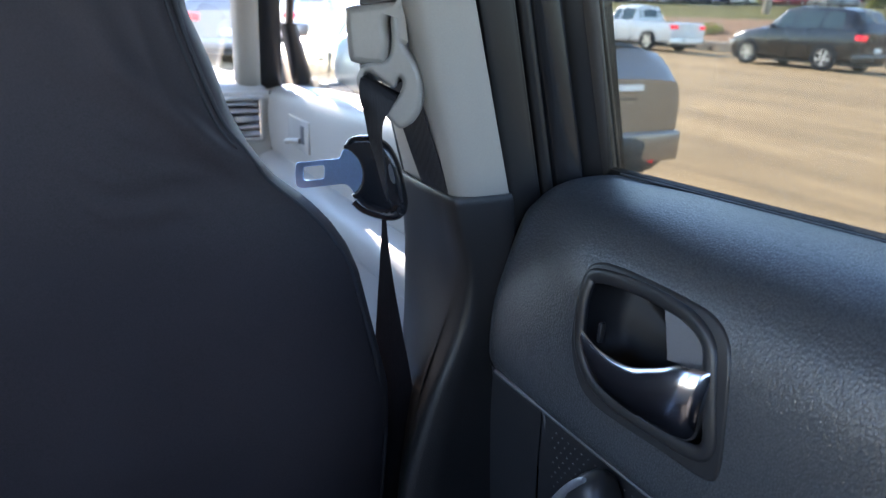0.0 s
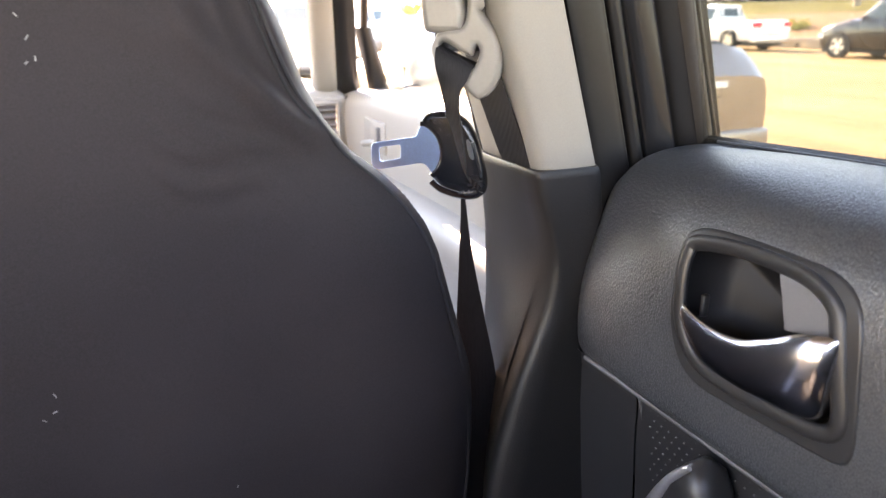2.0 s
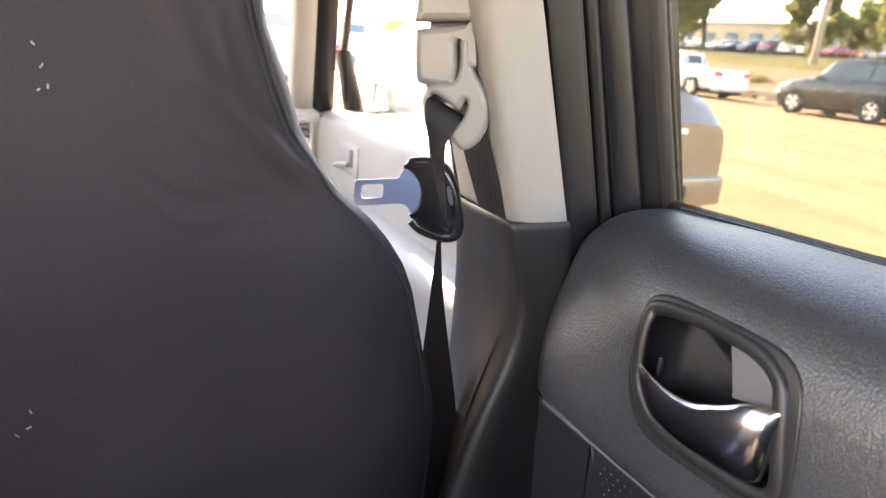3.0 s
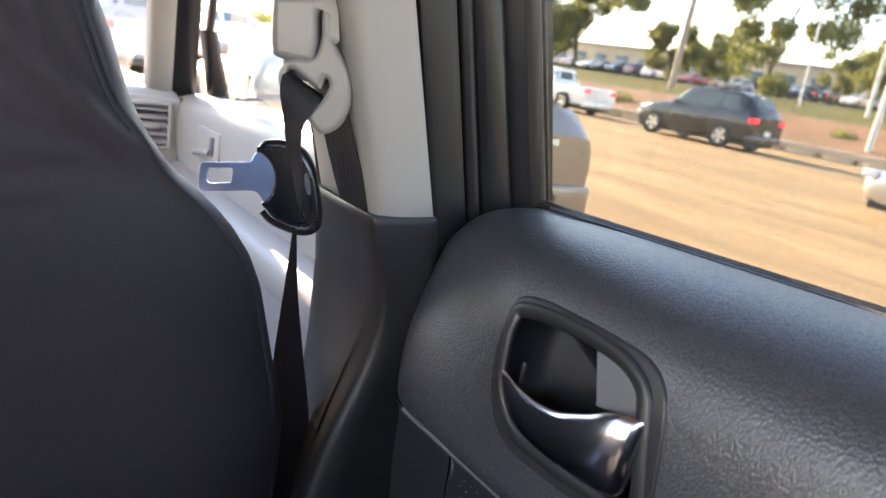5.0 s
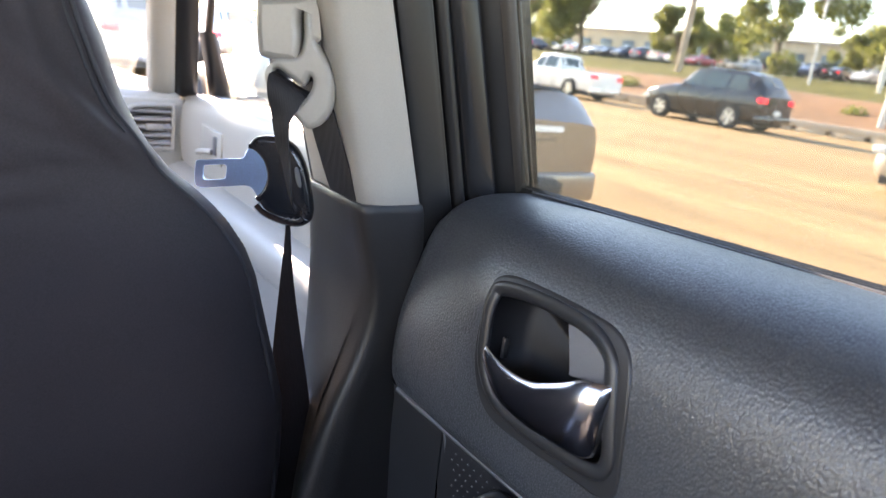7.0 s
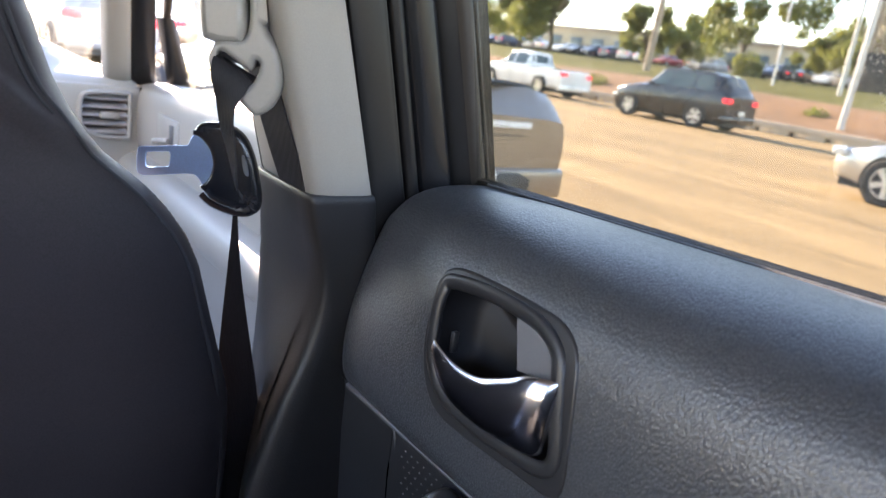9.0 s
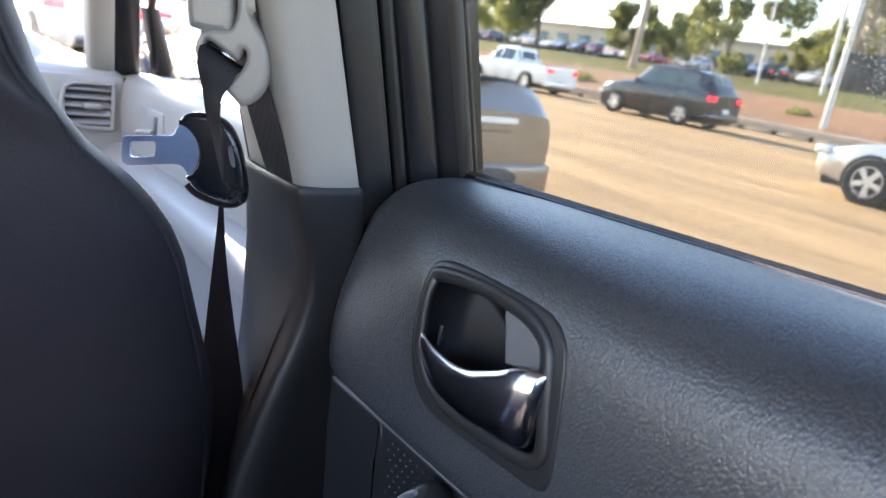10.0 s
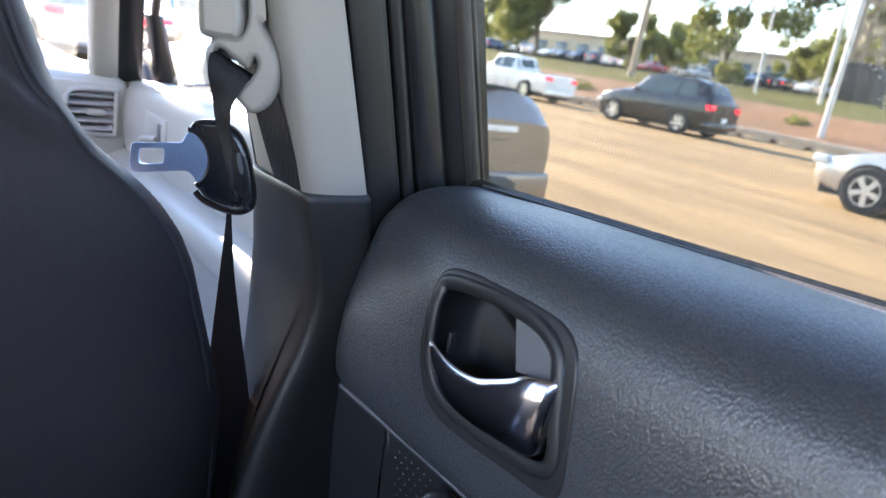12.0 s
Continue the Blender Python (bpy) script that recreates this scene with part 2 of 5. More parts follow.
lt, lm = ln.nodes.new("ShaderNodeBsdfTranslucent"), ln.nodes.new("ShaderNodeMixShader")
lt.inputs[0].default_value, lm.inputs[0].default_value = (0.30, 0.32, 0.08, 1), 0.4
ln.links.new(ln.nodes["Principled BSDF"].outputs[0], lm.inputs[1]), ln.links.new(lt.outputs[0], lm.inputs[2])
ln.links.new(lm.outputs[0], ln.nodes["Material Output"].inputs["Surface"])
STUCCO = mat("beige_stucco", (0.52, 0.42, 0.28), 0.9, vary=0.1, grain=4, stain=0.4)
ROOFTILE = mat("pale_roof", (0.40, 0.33, 0.26), 0.8, vary=0.1, grain=4, stain=0.4)
DARK_GLASS = mat("dark_car_glass", (0.06, 0.085, 0.08), 0.06, vary=0.1, grain=5, stain=1, bump=0, coat=0.4, rough_vary=0.02)
TYRE = mat("tyre_rubber", (0.025, 0.025, 0.025), 0.85, vary=0.2)
RIM = mat("alloy_rim", (0.72, 0.70, 0.66), 0.3, metal=0.7, vary=0.08, bump=0)
BLACK_TRIM = mat("black_car_trim", (0.02, 0.02, 0.02), 0.5, vary=0.1)
RED_LENS = lamp_mat("red_lamp_lens", (0.75, 0.02, 0.03), 0.5)
HEAD_LENS = mat("headlamp_lens", (0.75, 0.75, 0.72), 0.1, vary=0.05, bump=0)
PLATE_WHITE = mat("white_number_plate", (0.75, 0.73, 0.68), 0.5, vary=0.05)
SIGN_DARK = mat("dark_sign_box", (0.05, 0.045, 0.045), 0.6, vary=0.1)
SIGN_RED = mat("red_banner", (0.45, 0.04, 0.05), 0.7, vary=0.1)


def paint(name, color, metal=0.4):
    return mat(name, color, 0.28, metal=metal, vary=0.05, grain=3, stain=0.6, bump=0, coat=0.6, rough_vary=0.05)


# ---- mesh helpers ----
def smooth(me, on=True):
    me.polygons.foreach_set("use_smooth", [on] * len(me.polygons))
    me.update()


def mesh_of(name, bm, material, flat=False):
    me = bpy.data.meshes.new(name)
    bmesh.ops.recalc_face_normals(bm, faces=bm.faces)
    bm.to_mesh(me)
    bm.free()
    smooth(me, not flat)
    me.set_sharp_from_angle(angle=radians(48))
    me.materials.append(material)
    return me


def part(name, bm, material, parent=None, label="", flat=False, sharp=None):
    """Links a bmesh (or a mesh) as one mesh object under a thing or a part."""
    if isinstance(bm, bmesh.types.BMesh):
        me = mesh_of(name, bm, material, flat)
    else:
        me = bm
        if not me.materials:
            me.materials.append(material)
    if sharp:
        me.set_sharp_from_angle(angle=radians(sharp))
    ob = new(name, me)
    if parent:
        ob.parent = parent
    if label:
        tagged(ob, label)
    return ob


def thing(name, label, category, at=(0, 0, 0), group="", kind=""):
    ob = new(name)
    ob.location = at
    ob.empty_display_size = 0.05
    return tagged(ob, label, category, group, kind)


def box(bm, lo, hi):
    lo, hi = Vector(lo), Vector(hi)
    c = bmesh.ops.create_cube(bm, size=1)
    bmesh.ops.scale(bm, vec=hi - lo, verts=c["verts"])
    bmesh.ops.translate(bm, vec=(lo + hi) / 2, verts=c["verts"])
    return c["verts"]


def boxed(lo, hi, bevel=0.0, seg=2):
    bm = bmesh.new()
    box(bm, lo, hi)
    if bevel:
        bmesh.ops.bevel(bm, geom=bm.edges[:], offset=bevel, segments=seg, affect="EDGES", profile=0.5)
    return bm


def loft(rings, closed=True, cap=True):
    """Skin through rings of equally many points."""
    bm = bmesh.new()
    vs = [[bm.verts.new(p) for p in r] for r in rings]
    k = len(rings[0])
    for a, b in zip(vs, vs[1:]):
        for i in range(k if closed else k - 1):
            j = (i + 1) % k
            bm.faces.new((a[i], a[j], b[j], b[i]))
    if cap and closed:
        bm.faces.new(vs[0][::-1])
        bm.faces.new(vs[-1])
    return bm


def catmull(pts, per=8, closed=False):
    pts = [Vector(p) for p in pts]
    n, out = len(pts), []
    for i in range(n if closed else n - 1):
        if closed:
            a, b, c, d = pts[i - 1], pts[i], pts[(i + 1) % n], pts[(i + 2) % n]
        else:
            a, b, c, d = pts[max(i - 1, 0)], pts[i], pts[i + 1], pts[min(i + 2, n - 1)]
        for k in range(per):
            t = k / per
            out.append(0.5 * (2 * b + (c - a) * t + (2 * a - 5 * b + 4 * c - d) * t * t + (3 * b - a - 3 * c + d) * t ** 3))
    if not closed:
        out.append(pts[-1])
    return out


def tube(pts, radius, sides=10, flat=1.0, ref=None):
    """Round bar along points; radius a number or one per point."""
    pts = [Vector(p) for p in pts]
    rings = []
    for i, p in enumerate(pts):
        d = (pts[min(i + 1, len(pts) - 1)] - pts[max(i - 1, 0)]).normalized()
        up = Vector(ref) if ref else Vector((0, 0, 1)) if abs(d.z) < 0.9 else Vector((1, 0, 0))
        u = d.cross(up).normalized()
        v = u.cross(d)
        r = radius[i] if isinstance(radius, (list, tuple)) else radius
        rings.append([p + r * (math.cos(a) * u + flat * math.sin(a) * v) for a in (2 * math.pi * k / sides for k in range(sides))])
    return loft(rings)


def ribbon(rows, thick=0.0014):
    """Belt through rows of (centre, half width vector)."""
    cs = catmull([r[0] for r in rows], 8)
    ws = catmull([r[1] for r in rows], 8)
    rings = []
    for i, (c, w) in enumerate(zip(cs, ws)):
        d = (cs[min(i + 1, len(cs) - 1)] - cs[max(i - 1, 0)]).normalized()
        n = d.cross(w).normalized() * thick / 2
        rings.append([c - w + n, c - w * 0.5 + n * 1.2, c + w * 0.5 + n * 1.2, c + w + n, c + w - n, c - w - n])
    return loft(rings)


def cut_plate(loops, depth, bevel, res=2):
    """Flat plate from closed 2D outlines (the later ones are holes), with rounded edges. Lies in its local x, y."""
    cu = bpy.data.curves.new("outline", "CURVE")
    cu.dimensions, cu.fill_mode = "2D", "BOTH"
    cu.extrude, cu.bevel_depth, cu.bevel_resolution = depth / 2 - bevel, bevel, res
    cu.offset = -bevel
    for loop in loops:
        sp = cu.splines.new("POLY")
        sp.points.add(len(loop) - 1)
        for q, p in zip(sp.points, loop):
            q.co = (p[0], p[1], 0, 1)
        sp.use_cyclic_u = True
    tmp = bpy.data.objects.new("outline", cu)
    me = bpy.data.meshes.new_from_object(tmp)
    bpy.data.objects.remove(tmp)
    bpy.data.curves.remove(cu)
    smooth(me)
    me.set_sharp_from_angle(angle=radians(40))
    return me


def facing(origin, azimuth):
    """Matrix of an upright plane at origin: local x to the right, y up, z towards the viewer."""
    a = radians(azimuth)
    u, v, n = Vector((math.cos(a), -math.sin(a), 0)), Vector((0, 0, 1)), Vector((-math.sin(a), -math.cos(a), 0))
    m = Matrix((u, v, n)).transposed().to_4x4()
    m.translation = origin
    return m


def sstep(a, b, x):
    t = min(1, max(0, (x - a) / (b - a)))
    return t * t * (3 - 2 * t)


def lerp(a, b, t):
    return a + (b - a) * t


def interp(table, x):
    return float(np.interp(x, [r[0] for r in table], [r[1] for r in table]))


# ================= the car: shell =================
def plain_wall(name, boxes, material, label, category):
    t = thing(name, label, category, kind="structure")
    for nm, lo, hi in boxes:
        part(nm, boxed(lo, hi, 0.006), material, t)
    return t


plain_wall("floor", [("floor_pan", (-0.86, -0.75, 0.36), (0.86, 0.66, 0.42))], CARPET, "dark carpeted rear cabin floor", "floor")
# unseen front floor kept pale to bounce light onto pillar and rear door
plain_wall("floor_front", [("floor_pan", (-0.86, 0.66, 0.36), (0.86, 2.3, 0.42)), ("tunnel", (-0.22, 0.70, 0.42), (-0.06, 1.7, 0.70))], BOUNCE_CARPET, "unseen pale front cabin floor and tunnel that bounce light", "floor")
bm = boxed((-0.72, -0.9, 1.64), (0.72, 1.02, 1.70), 0.01)
box(bm, (-0.72, 1.02, 1.40), (0.66, 1.27, 1.66))           # unseen thick header above the windscreen, added to keep sun off the seat
ceiling = part("ceiling", bm, LINER)
tagged(ceiling, "grey fabric headliner with an unseen sun-blocking header", "ceiling", kind="structure")
# unseen far side: openings lowered and front panel added to light the rear door
plain_wall("wall_left", [("lower_side", (-0.86, -0.75, 0.42), (-0.80, 2.3, 1.00)), ("front_panel", (-0.80, 0.66, 0.44), (-0.78, 1.7, 1.00)), ("front_post", (-0.80, 1.50, 1.00), (-0.74, 1.60, 1.64)),
                         ("middle_post", (-0.80, 0.50, 1.00), (-0.74, 0.60, 1.64)), ("rear_post", (-0.80, -0.75, 1.00), (-0.74, -0.60, 1.64))],
           LINER, "pale far side of the cabin with window openings", "wall")
# unseen rear wall: dark, with a raised sill to dim the front seat's back
plain_wall("wall_rear", [("lower_back", (-0.80, -0.81, 0.42), (0.80, -0.75, 1.32)), ("post_left", (-0.74, -0.81, 1.08), (-0.60, -0.75, 1.64)),
                         ("post_right", (0.60, -0.81, 1.08), (0.74, -0.75, 1.64))], CARPET, "unseen dark rear wall, its opening narrowed to limit light", "wall")
plain_wall("wall_right", [("rear_quarter", (0.70, -0.75, 0.42), (0.80, -0.45, 1.64))], LINER, "pale rear quarter panel beside the back door", "wall")
plain_wall("wall_front", [("fire_wall", (-0.86, 2.30, 0.36), (0.92, 2.36, 1.02))], HARD_BLACK, "dark bulkhead under the windscreen", "wall")
# unseen bench; its back is added to block rear light on the front seat
plain_wall("seat_shelf", [("bench", (-0.68, -0.72, 0.42), (0.62, -0.22, 0.72)), ("bench_back", (-0.68, -0.74, 0.72), (0.62, -0.54, 1.28))], CARPET, "unseen dark rear bench, its back raised to block light", "bench")

# ================= rear door =================
rear_door = thing("rear_door", "black leather-grained rear car door with a dark chrome lever", "car door", (0.70, 0.2, 0.5))


def child(name, bm, material, parent, label="", **kw):
    """A part whose mesh is given in world places, under a thing that stands at its own base."""
    ob = part(name, bm, material, parent, label, **kw)
    top = parent
    off = Vector((0, 0, 0))
    while top:
        off += top.location
        top = top.parent
    ob.location = -off
    return ob


MAIN = [(0.775, 1.140), (0.745, 1.143), (0.712, 1.143), (0.684, 1.138), (0.662, 1.126), (0.647, 1.108), (0.639, 1.085), (0.6355, 1.055), (0.634, 1.02),
        (0.634, 0.99), (0.636, 0.970), (0.642, 0.960)]
FRONT = [(0.775, 1.138), (0.748, 1.139), (0.722, 1.137), (0.700, 1.131), (0.684, 1.121), (0.672, 1.105), (0.662, 1.083), (0.652, 1.054), (0.644, 1.024),
         (0.641, 0.993), (0.643, 0.968), (0.648, 0.957)]


INN = [(-0.343, 1.102), (-0.315, 1.107), (-0.285, 1.108), (-0.258, 1.105), (-0.242, 1.095), (-0.238, 1.080), (-0.234, 1.058), (-0.230, 1.034), (-0.240, 1.023),
       (-0.270, 1.020), (-0.301, 1.019), (-0.332, 1.023), (-0.350, 1.043), (-0.353, 1.074), (-0.350, 1.093)]


def sill_rise(y):
    return 0.035 * (0.467 - y)


def door_point(i, y):
    s = sstep(0.36, 0.478, y)
    x, z = lerp(MAIN[i][0], FRONT[i][0], s), lerp(MAIN[i][1], FRONT[i][1], s)
    up = max(0.0, (z - 1.0) / 0.14)
    roll = max(0.0, y - 0.478)
    return Vector((x + 22 * roll * roll * (1 if i else 0), y, z + sill_rise(y) * up - (14 * roll * roll * up if i < 5 else 0)))


def pad_x(y, z):
    """Inboard face of the padding at a place of the door."""
    c = catmull([door_point(i, y) for i in range(3, len(MAIN))], 6)[::-1]
    return float(np.interp(z, [p.z for p in c], [p.x for p in c]))


def slide_along_sight(loop):
    """Outline (-y, z) drawn on the flat of the door, slid onto the padding along the camera's sight line."""
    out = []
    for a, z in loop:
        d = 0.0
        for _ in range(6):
            # 0.93 and -0.58 follow the sight line, fitting the outline to the camera's view
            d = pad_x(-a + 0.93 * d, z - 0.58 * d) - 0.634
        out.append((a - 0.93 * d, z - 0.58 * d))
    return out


INN = slide_along_sight(INN)
ys = [0.520, 0.514, 0.506, 0.498, 0.490, 0.482] + [0.47 - 0.02 * k for k in range(5)] + [0.378 - 0.004 * k for k in range(46)] + [0.19 - 0.04 * k for k in range(17)]
rings = []
for y in ys:
    rings.append(catmull([door_point(i, y) for i in range(len(MAIN))], 6))
bm = loft(rings, closed=False, cap=False)


def in_well(y, z):
    """Whether a place of the padding lies behind the opening of the handle surround."""
    loop = [(0.295 + 1.06 * (-a - 0.295), 1.060 + 1.06 * (b - 1.060)) for a, b in INN]
    hit = False
    for (ya, za), (yb, zb) in zip(loop, loop[1:] + loop[:1]):
        if (za > z) != (zb > z) and y < (yb - ya) * (z - za) / (zb - za) + ya:
            hit = not hit
    return hit


cut = [f for f in bm.faces if in_well(f.calc_center_median().y, f.calc_center_median().z)]
bmesh.ops.delete(bm, geom=cut, context="FACES")
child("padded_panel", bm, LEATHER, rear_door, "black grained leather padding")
# lower panel under the crease
low_prof = [(0.648, 0.9575), (0.6525, 0.953), (0.6545, 0.94), (0.655, 0.90), (0.66, 0.82), (0.67, 0.70), (0.69, 0.55), (0.70, 0.44)]
bm = loft([[(x, y, z) for x, z in low_prof] for y in [0.50, 0.47, 0.44, 0.415]], closed=False)
child("lower_front_panel", bm, HARD_BLACK, rear_door, "smooth black plastic")
bm = loft([[(x + 0.002 * (k == 0), y, z) for k, (x, z) in enumerate(low_prof)] for y in [0.413, 0.40, 0.3, 0.1, -0.45]], closed=False)
child("lower_insert", bm, HARD_BLACK, rear_door, "perforated black vinyl")
child("crease_bead", tube([(0.6465, y, 0.9565) for y in (0.478, 0.46, 0.43, 0.40, 0.36, 0.3, 0.1, -0.4)], 0.0026, 8), PLATE, rear_door)
child("insert_seam", tube(catmull([(0.650, 0.4135, 0.957), (0.6555, 0.411, 0.945), (0.6575, 0.406, 0.92), (0.659, 0.400, 0.89), (0.664, 0.392, 0.82), (0.68, 0.385, 0.65)], 6), 0.0024, 8),
      PLATE, rear_door)
bm = bmesh.new()
for a in range(22):
    for b in range(12):
        y, z = 0.397 - 0.0085 * a - (0.00425 if b % 2 else 0), 0.944 - 0.0075 * b
        if y < 0.40 - (0.95 - z) * 0.1:
            v = bmesh.ops.create_icosphere(bm, subdivisions=1, radius=0.0009, matrix=Matrix.Translation((0.6545 + 0.01 * max(0, 0.90 - z), y, z)))
tagged(child("perforations", bm, PERF, rear_door), kind="stuff")

# handle: bezel, well, plate, lever
Q = Matrix(((0, 0, -1, 0.634), (-1, 0, 0, 0), (0, 1, 0, 0), (0, 0, 0, 1)))   # local x runs rearward, y up, z into the cabin


def on_door(me, depth):
    """Stands a plate up on the door and bends it along the padding."""
    me.transform(Matrix.Translation((-depth, 0, 0)) @ Q)
    for v in me.vertices:
        v.co.x += pad_x(v.co.y, v.co.z) - 0.634
    return me


OUT = [(-0.347, 1.114), (-0.327, 1.119), (-0.289, 1.120), (-0.259, 1.119), (-0.238, 1.116), (-0.226, 1.105), (-0.2215, 1.085), (-0.218, 1.045), (-0.217, 1.018),
       (-0.226, 1.008), (-0.259, 1.006), (-0.304, 1.004), (-0.334, 1.005), (-0.352, 1.016), (-0.3635, 1.043), (-0.3625, 1.079), (-0.357, 1.103)]
OUT = slide_along_sight(OUT)
outl = [(p.x, p.y) for p in catmull([(*q, 0) for q in OUT], 4, True)]
innl = [(p.x, p.y) for p in catmull([(*q, 0) for q in INN], 4, True)]
me = on_door(cut_plate([outl, innl], 0.006, 0.0018, 3), -0.0018)
child("handle_bezel", me, BEZEL, rear_door, "satin black handle surround")
rim = [Vector((0.0, 0.295 + 1.045 * (-a - 0.295), 1.060 + 1.05 * (b - 1.060))) for a, b in innl]
ringed = []
for k in range(len(rim) + 1):
    p, tg = rim[k % len(rim)], (rim[(k + 1) % len(rim)] - rim[k % len(rim) - 1]).normalized()
    side = tg.cross(Vector((1, 0, 0)))
    c = Vector((pad_x(p.y, p.z) - 0.0005, p.y, p.z))
    ringed.append([c + 0.0030 * math.cos(2 * math.pi * j / 16) * Vector((1, 0, 0)) + 0.0056 * math.sin(2 * math.pi * j / 16) * side for j in range(16)])
child("bezel_rim", loft(ringed, cap=False), BEZEL, rear_door)
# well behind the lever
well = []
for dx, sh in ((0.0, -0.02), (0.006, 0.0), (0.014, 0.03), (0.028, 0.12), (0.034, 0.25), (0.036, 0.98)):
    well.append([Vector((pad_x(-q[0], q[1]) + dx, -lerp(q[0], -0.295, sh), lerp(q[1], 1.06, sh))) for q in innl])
child("handle_well", loft(well, cap=False), WELL, rear_door, "recess darkened to stand in for its shade")
PL = [(-0.279, 1.112), (-0.26, 1.113), (-0.238, 1.106), (-0.232, 1.08), (-0.230, 1.072), (-0.252, 1.0735), (-0.270, 1.070), (-0.272, 1.074), (-0.276, 1.090)]
me = on_door(cut_plate([[(p.x, p.y) for p in catmull([(*q, 0) for q in slide_along_sight(PL)], 3, True)]], 0.004, 0.001, 1), -0.0035)
child("handle_plate", me, PLATE, rear_door, "grey satin plate")
# lever: swept sections from the thin front tip to the broad rear end
top_e = [(0.350, 1.058), (0.335, 1.0545), (0.319, 1.0535), (0.305, 1.0545), (0.291, 1.0575), (0.279, 1.0630), (0.267, 1.0690), (0.256, 1.0755), (0.246, 1.0785), (0.238, 1.0795), (0.2335, 1.0775)]
bot_e = [(0.349, 1.049), (0.336, 1.037), (0.325, 1.032), (0.312, 1.0295), (0.299, 1.0285), (0.287, 1.0280), (0.275, 1.0280), (0.262, 1.0285), (0.250, 1.0290), (0.241, 1.0305), (0.2355, 1.0340)]
bot_e = [(a, b - 0.0022) for a, b in bot_e]
rings = []
top_c, bot_c = [[(p.x, p.y) for p in catmull([(*a, 0) for a in e], 3)] for e in (top_e, bot_e)]
for k, ((ya, za), (yb, zb)) in enumerate(zip(top_c, bot_c)):
    t = k / 30
    end = max(0.0, (t - 0.74) / 0.26)
    front = 0.6245 - 0.004 * math.sin(math.pi * t) + 0.006 * (1 - t) ** 4 + 0.0075 * end ** 2.5
    thick, crown = lerp(0.003, 0.011, t), lerp(0.0012, 0.0062, t)
    ring = []
    for j in range(26):
        a = 2 * math.pi * j / 26
        c, s_ = math.cos(a), math.sin(a)
        f = 0.5 + 0.5 * math.copysign(abs(s_) ** 0.6, s_)
        g = 0.5 + 0.5 * math.copysign(abs(c) ** 0.45, c)
        ring.append((lerp(front + thick, front + crown * abs(2 * f - 1) ** 2.4 - 0.002 * (1 - f), g), lerp(yb, ya, f), lerp(zb, za, f)))
    rings.append(ring)
child("door_lever", loft(rings), CHROME, rear_door, "dark polished chrome lever")
child("lever_pin", boxed((0.640, 0.3395, 1.050), (0.645, 0.343, 1.066), 0.001), BEZEL, rear_door)
# pull handle below: an upright rounded paddle with a pale grip band along its front edge
PULL = [(0.72, 0.282, 0.366), (0.78, 0.277, 0.371), (0.83, 0.275, 0.368), (0.88, 0.277, 0.357), (0.92, 0.281, 0.339), (0.942, 0.286, 0.327), (0.956, 0.293, 0.317), (0.963, 0.299, 0.310), (0.965, 0.303, 0.306)]
PULL = [(z - 0.0125, y0 + 0.0145, y1 + 0.0145) for z, y0, y1 in PULL]
rings = []
for z, y0, y1 in PULL:
    ring = []
    for j in range(20):
        a = 2 * math.pi * j / 20
        c, q = math.cos(a), math.sin(a)
        ring.append((0.637 - 0.019 * math.copysign(abs(c) ** 0.7, c) * min(1, (y1 - y0) / 0.03), lerp(y0, y1, 0.5) + 0.5 * (y1 - y0) * math.copysign(abs(q) ** 0.7, q), z))
    rings.append(ring)
child("pull_handle", loft(rings), BEZEL, rear_door, "satin black grab handle")
band = catmull([(0.622, y1 - 0.006, z - 0.001) for z, y0, y1 in PULL[1:-1]], 5)
child("pull_handle_edge", tube(band, [0.0062] * 12 + [0.0060 - 0.00022 * k for k in range(len(band) - 12)], 12), PLATE_PALE, rear_door, "pale satin grip band")


# window surround, swept up with the inward lean of the side
def lean(z, k=0.27):
    return -k * (z - 1.125)


def strip(name, pts, z0, z1, material, parent, label="", k=0.27, seg=14):
    """Upright strip with a cross-section in x, y, leaning inward with height."""
    prof = catmull([(x, y, 0) for x, y in pts], 5)
    rings = [[Vector((p.x + lean(z, k), p.y, z)) for p in prof] for z in np.linspace(z0, z1, seg)]
    return child(name, loft(rings, closed=False, cap=False), material, parent, label)


strip("front_frame", [(0.7185, 0.535), (0.7195, 0.512), (0.728, 0.5025), (0.742, 0.500), (0.752, 0.503), (0.757, 0.512)], 1.05, 1.66, FRAME_BLACK, rear_door, "satin black window frame", 0.285)
strip("glass_run", [(0.754, 0.514), (0.760, 0.505), (0.772, 0.4985), (0.785, 0.494), (0.7915, 0.492), (0.7955, 0.498), (0.796, 0.52)], 1.05, 1.66, RUBBER, rear_door, "black rubber glass channel", 0.30)
# lip a little lighter and browner than the channel rubber
GLASS_LIP = mat("brown_grey_rubber", (0.020, 0.018, 0.016), 0.42, vary=0.2, grain=300, stain=12, bump=0.08, depth=0.0002)
strip("run_lip", [(0.773, 0.4975), (0.777, 0.4925), (0.782, 0.4905), (0.7865, 0.4915), (0.7885, 0.496)], 1.05, 1.66, GLASS_LIP, rear_door, "brown-grey channel lip", 0.30)
child("sill_seal", loft([[(0.771, y, 1.132 + sill_rise(y)), (0.773, y, 1.1415 + sill_rise(y)), (0.778, y, 1.144 + sill_rise(y)), (0.783, y, 1.1415 + sill_rise(y)), (0.785, y, 1.13 + sill_rise(y))] for y in (0.495, 0.3, 0.1, -0.1, -0.45)],
      closed=False), RUBBER, rear_door, "black rubber sill strip")
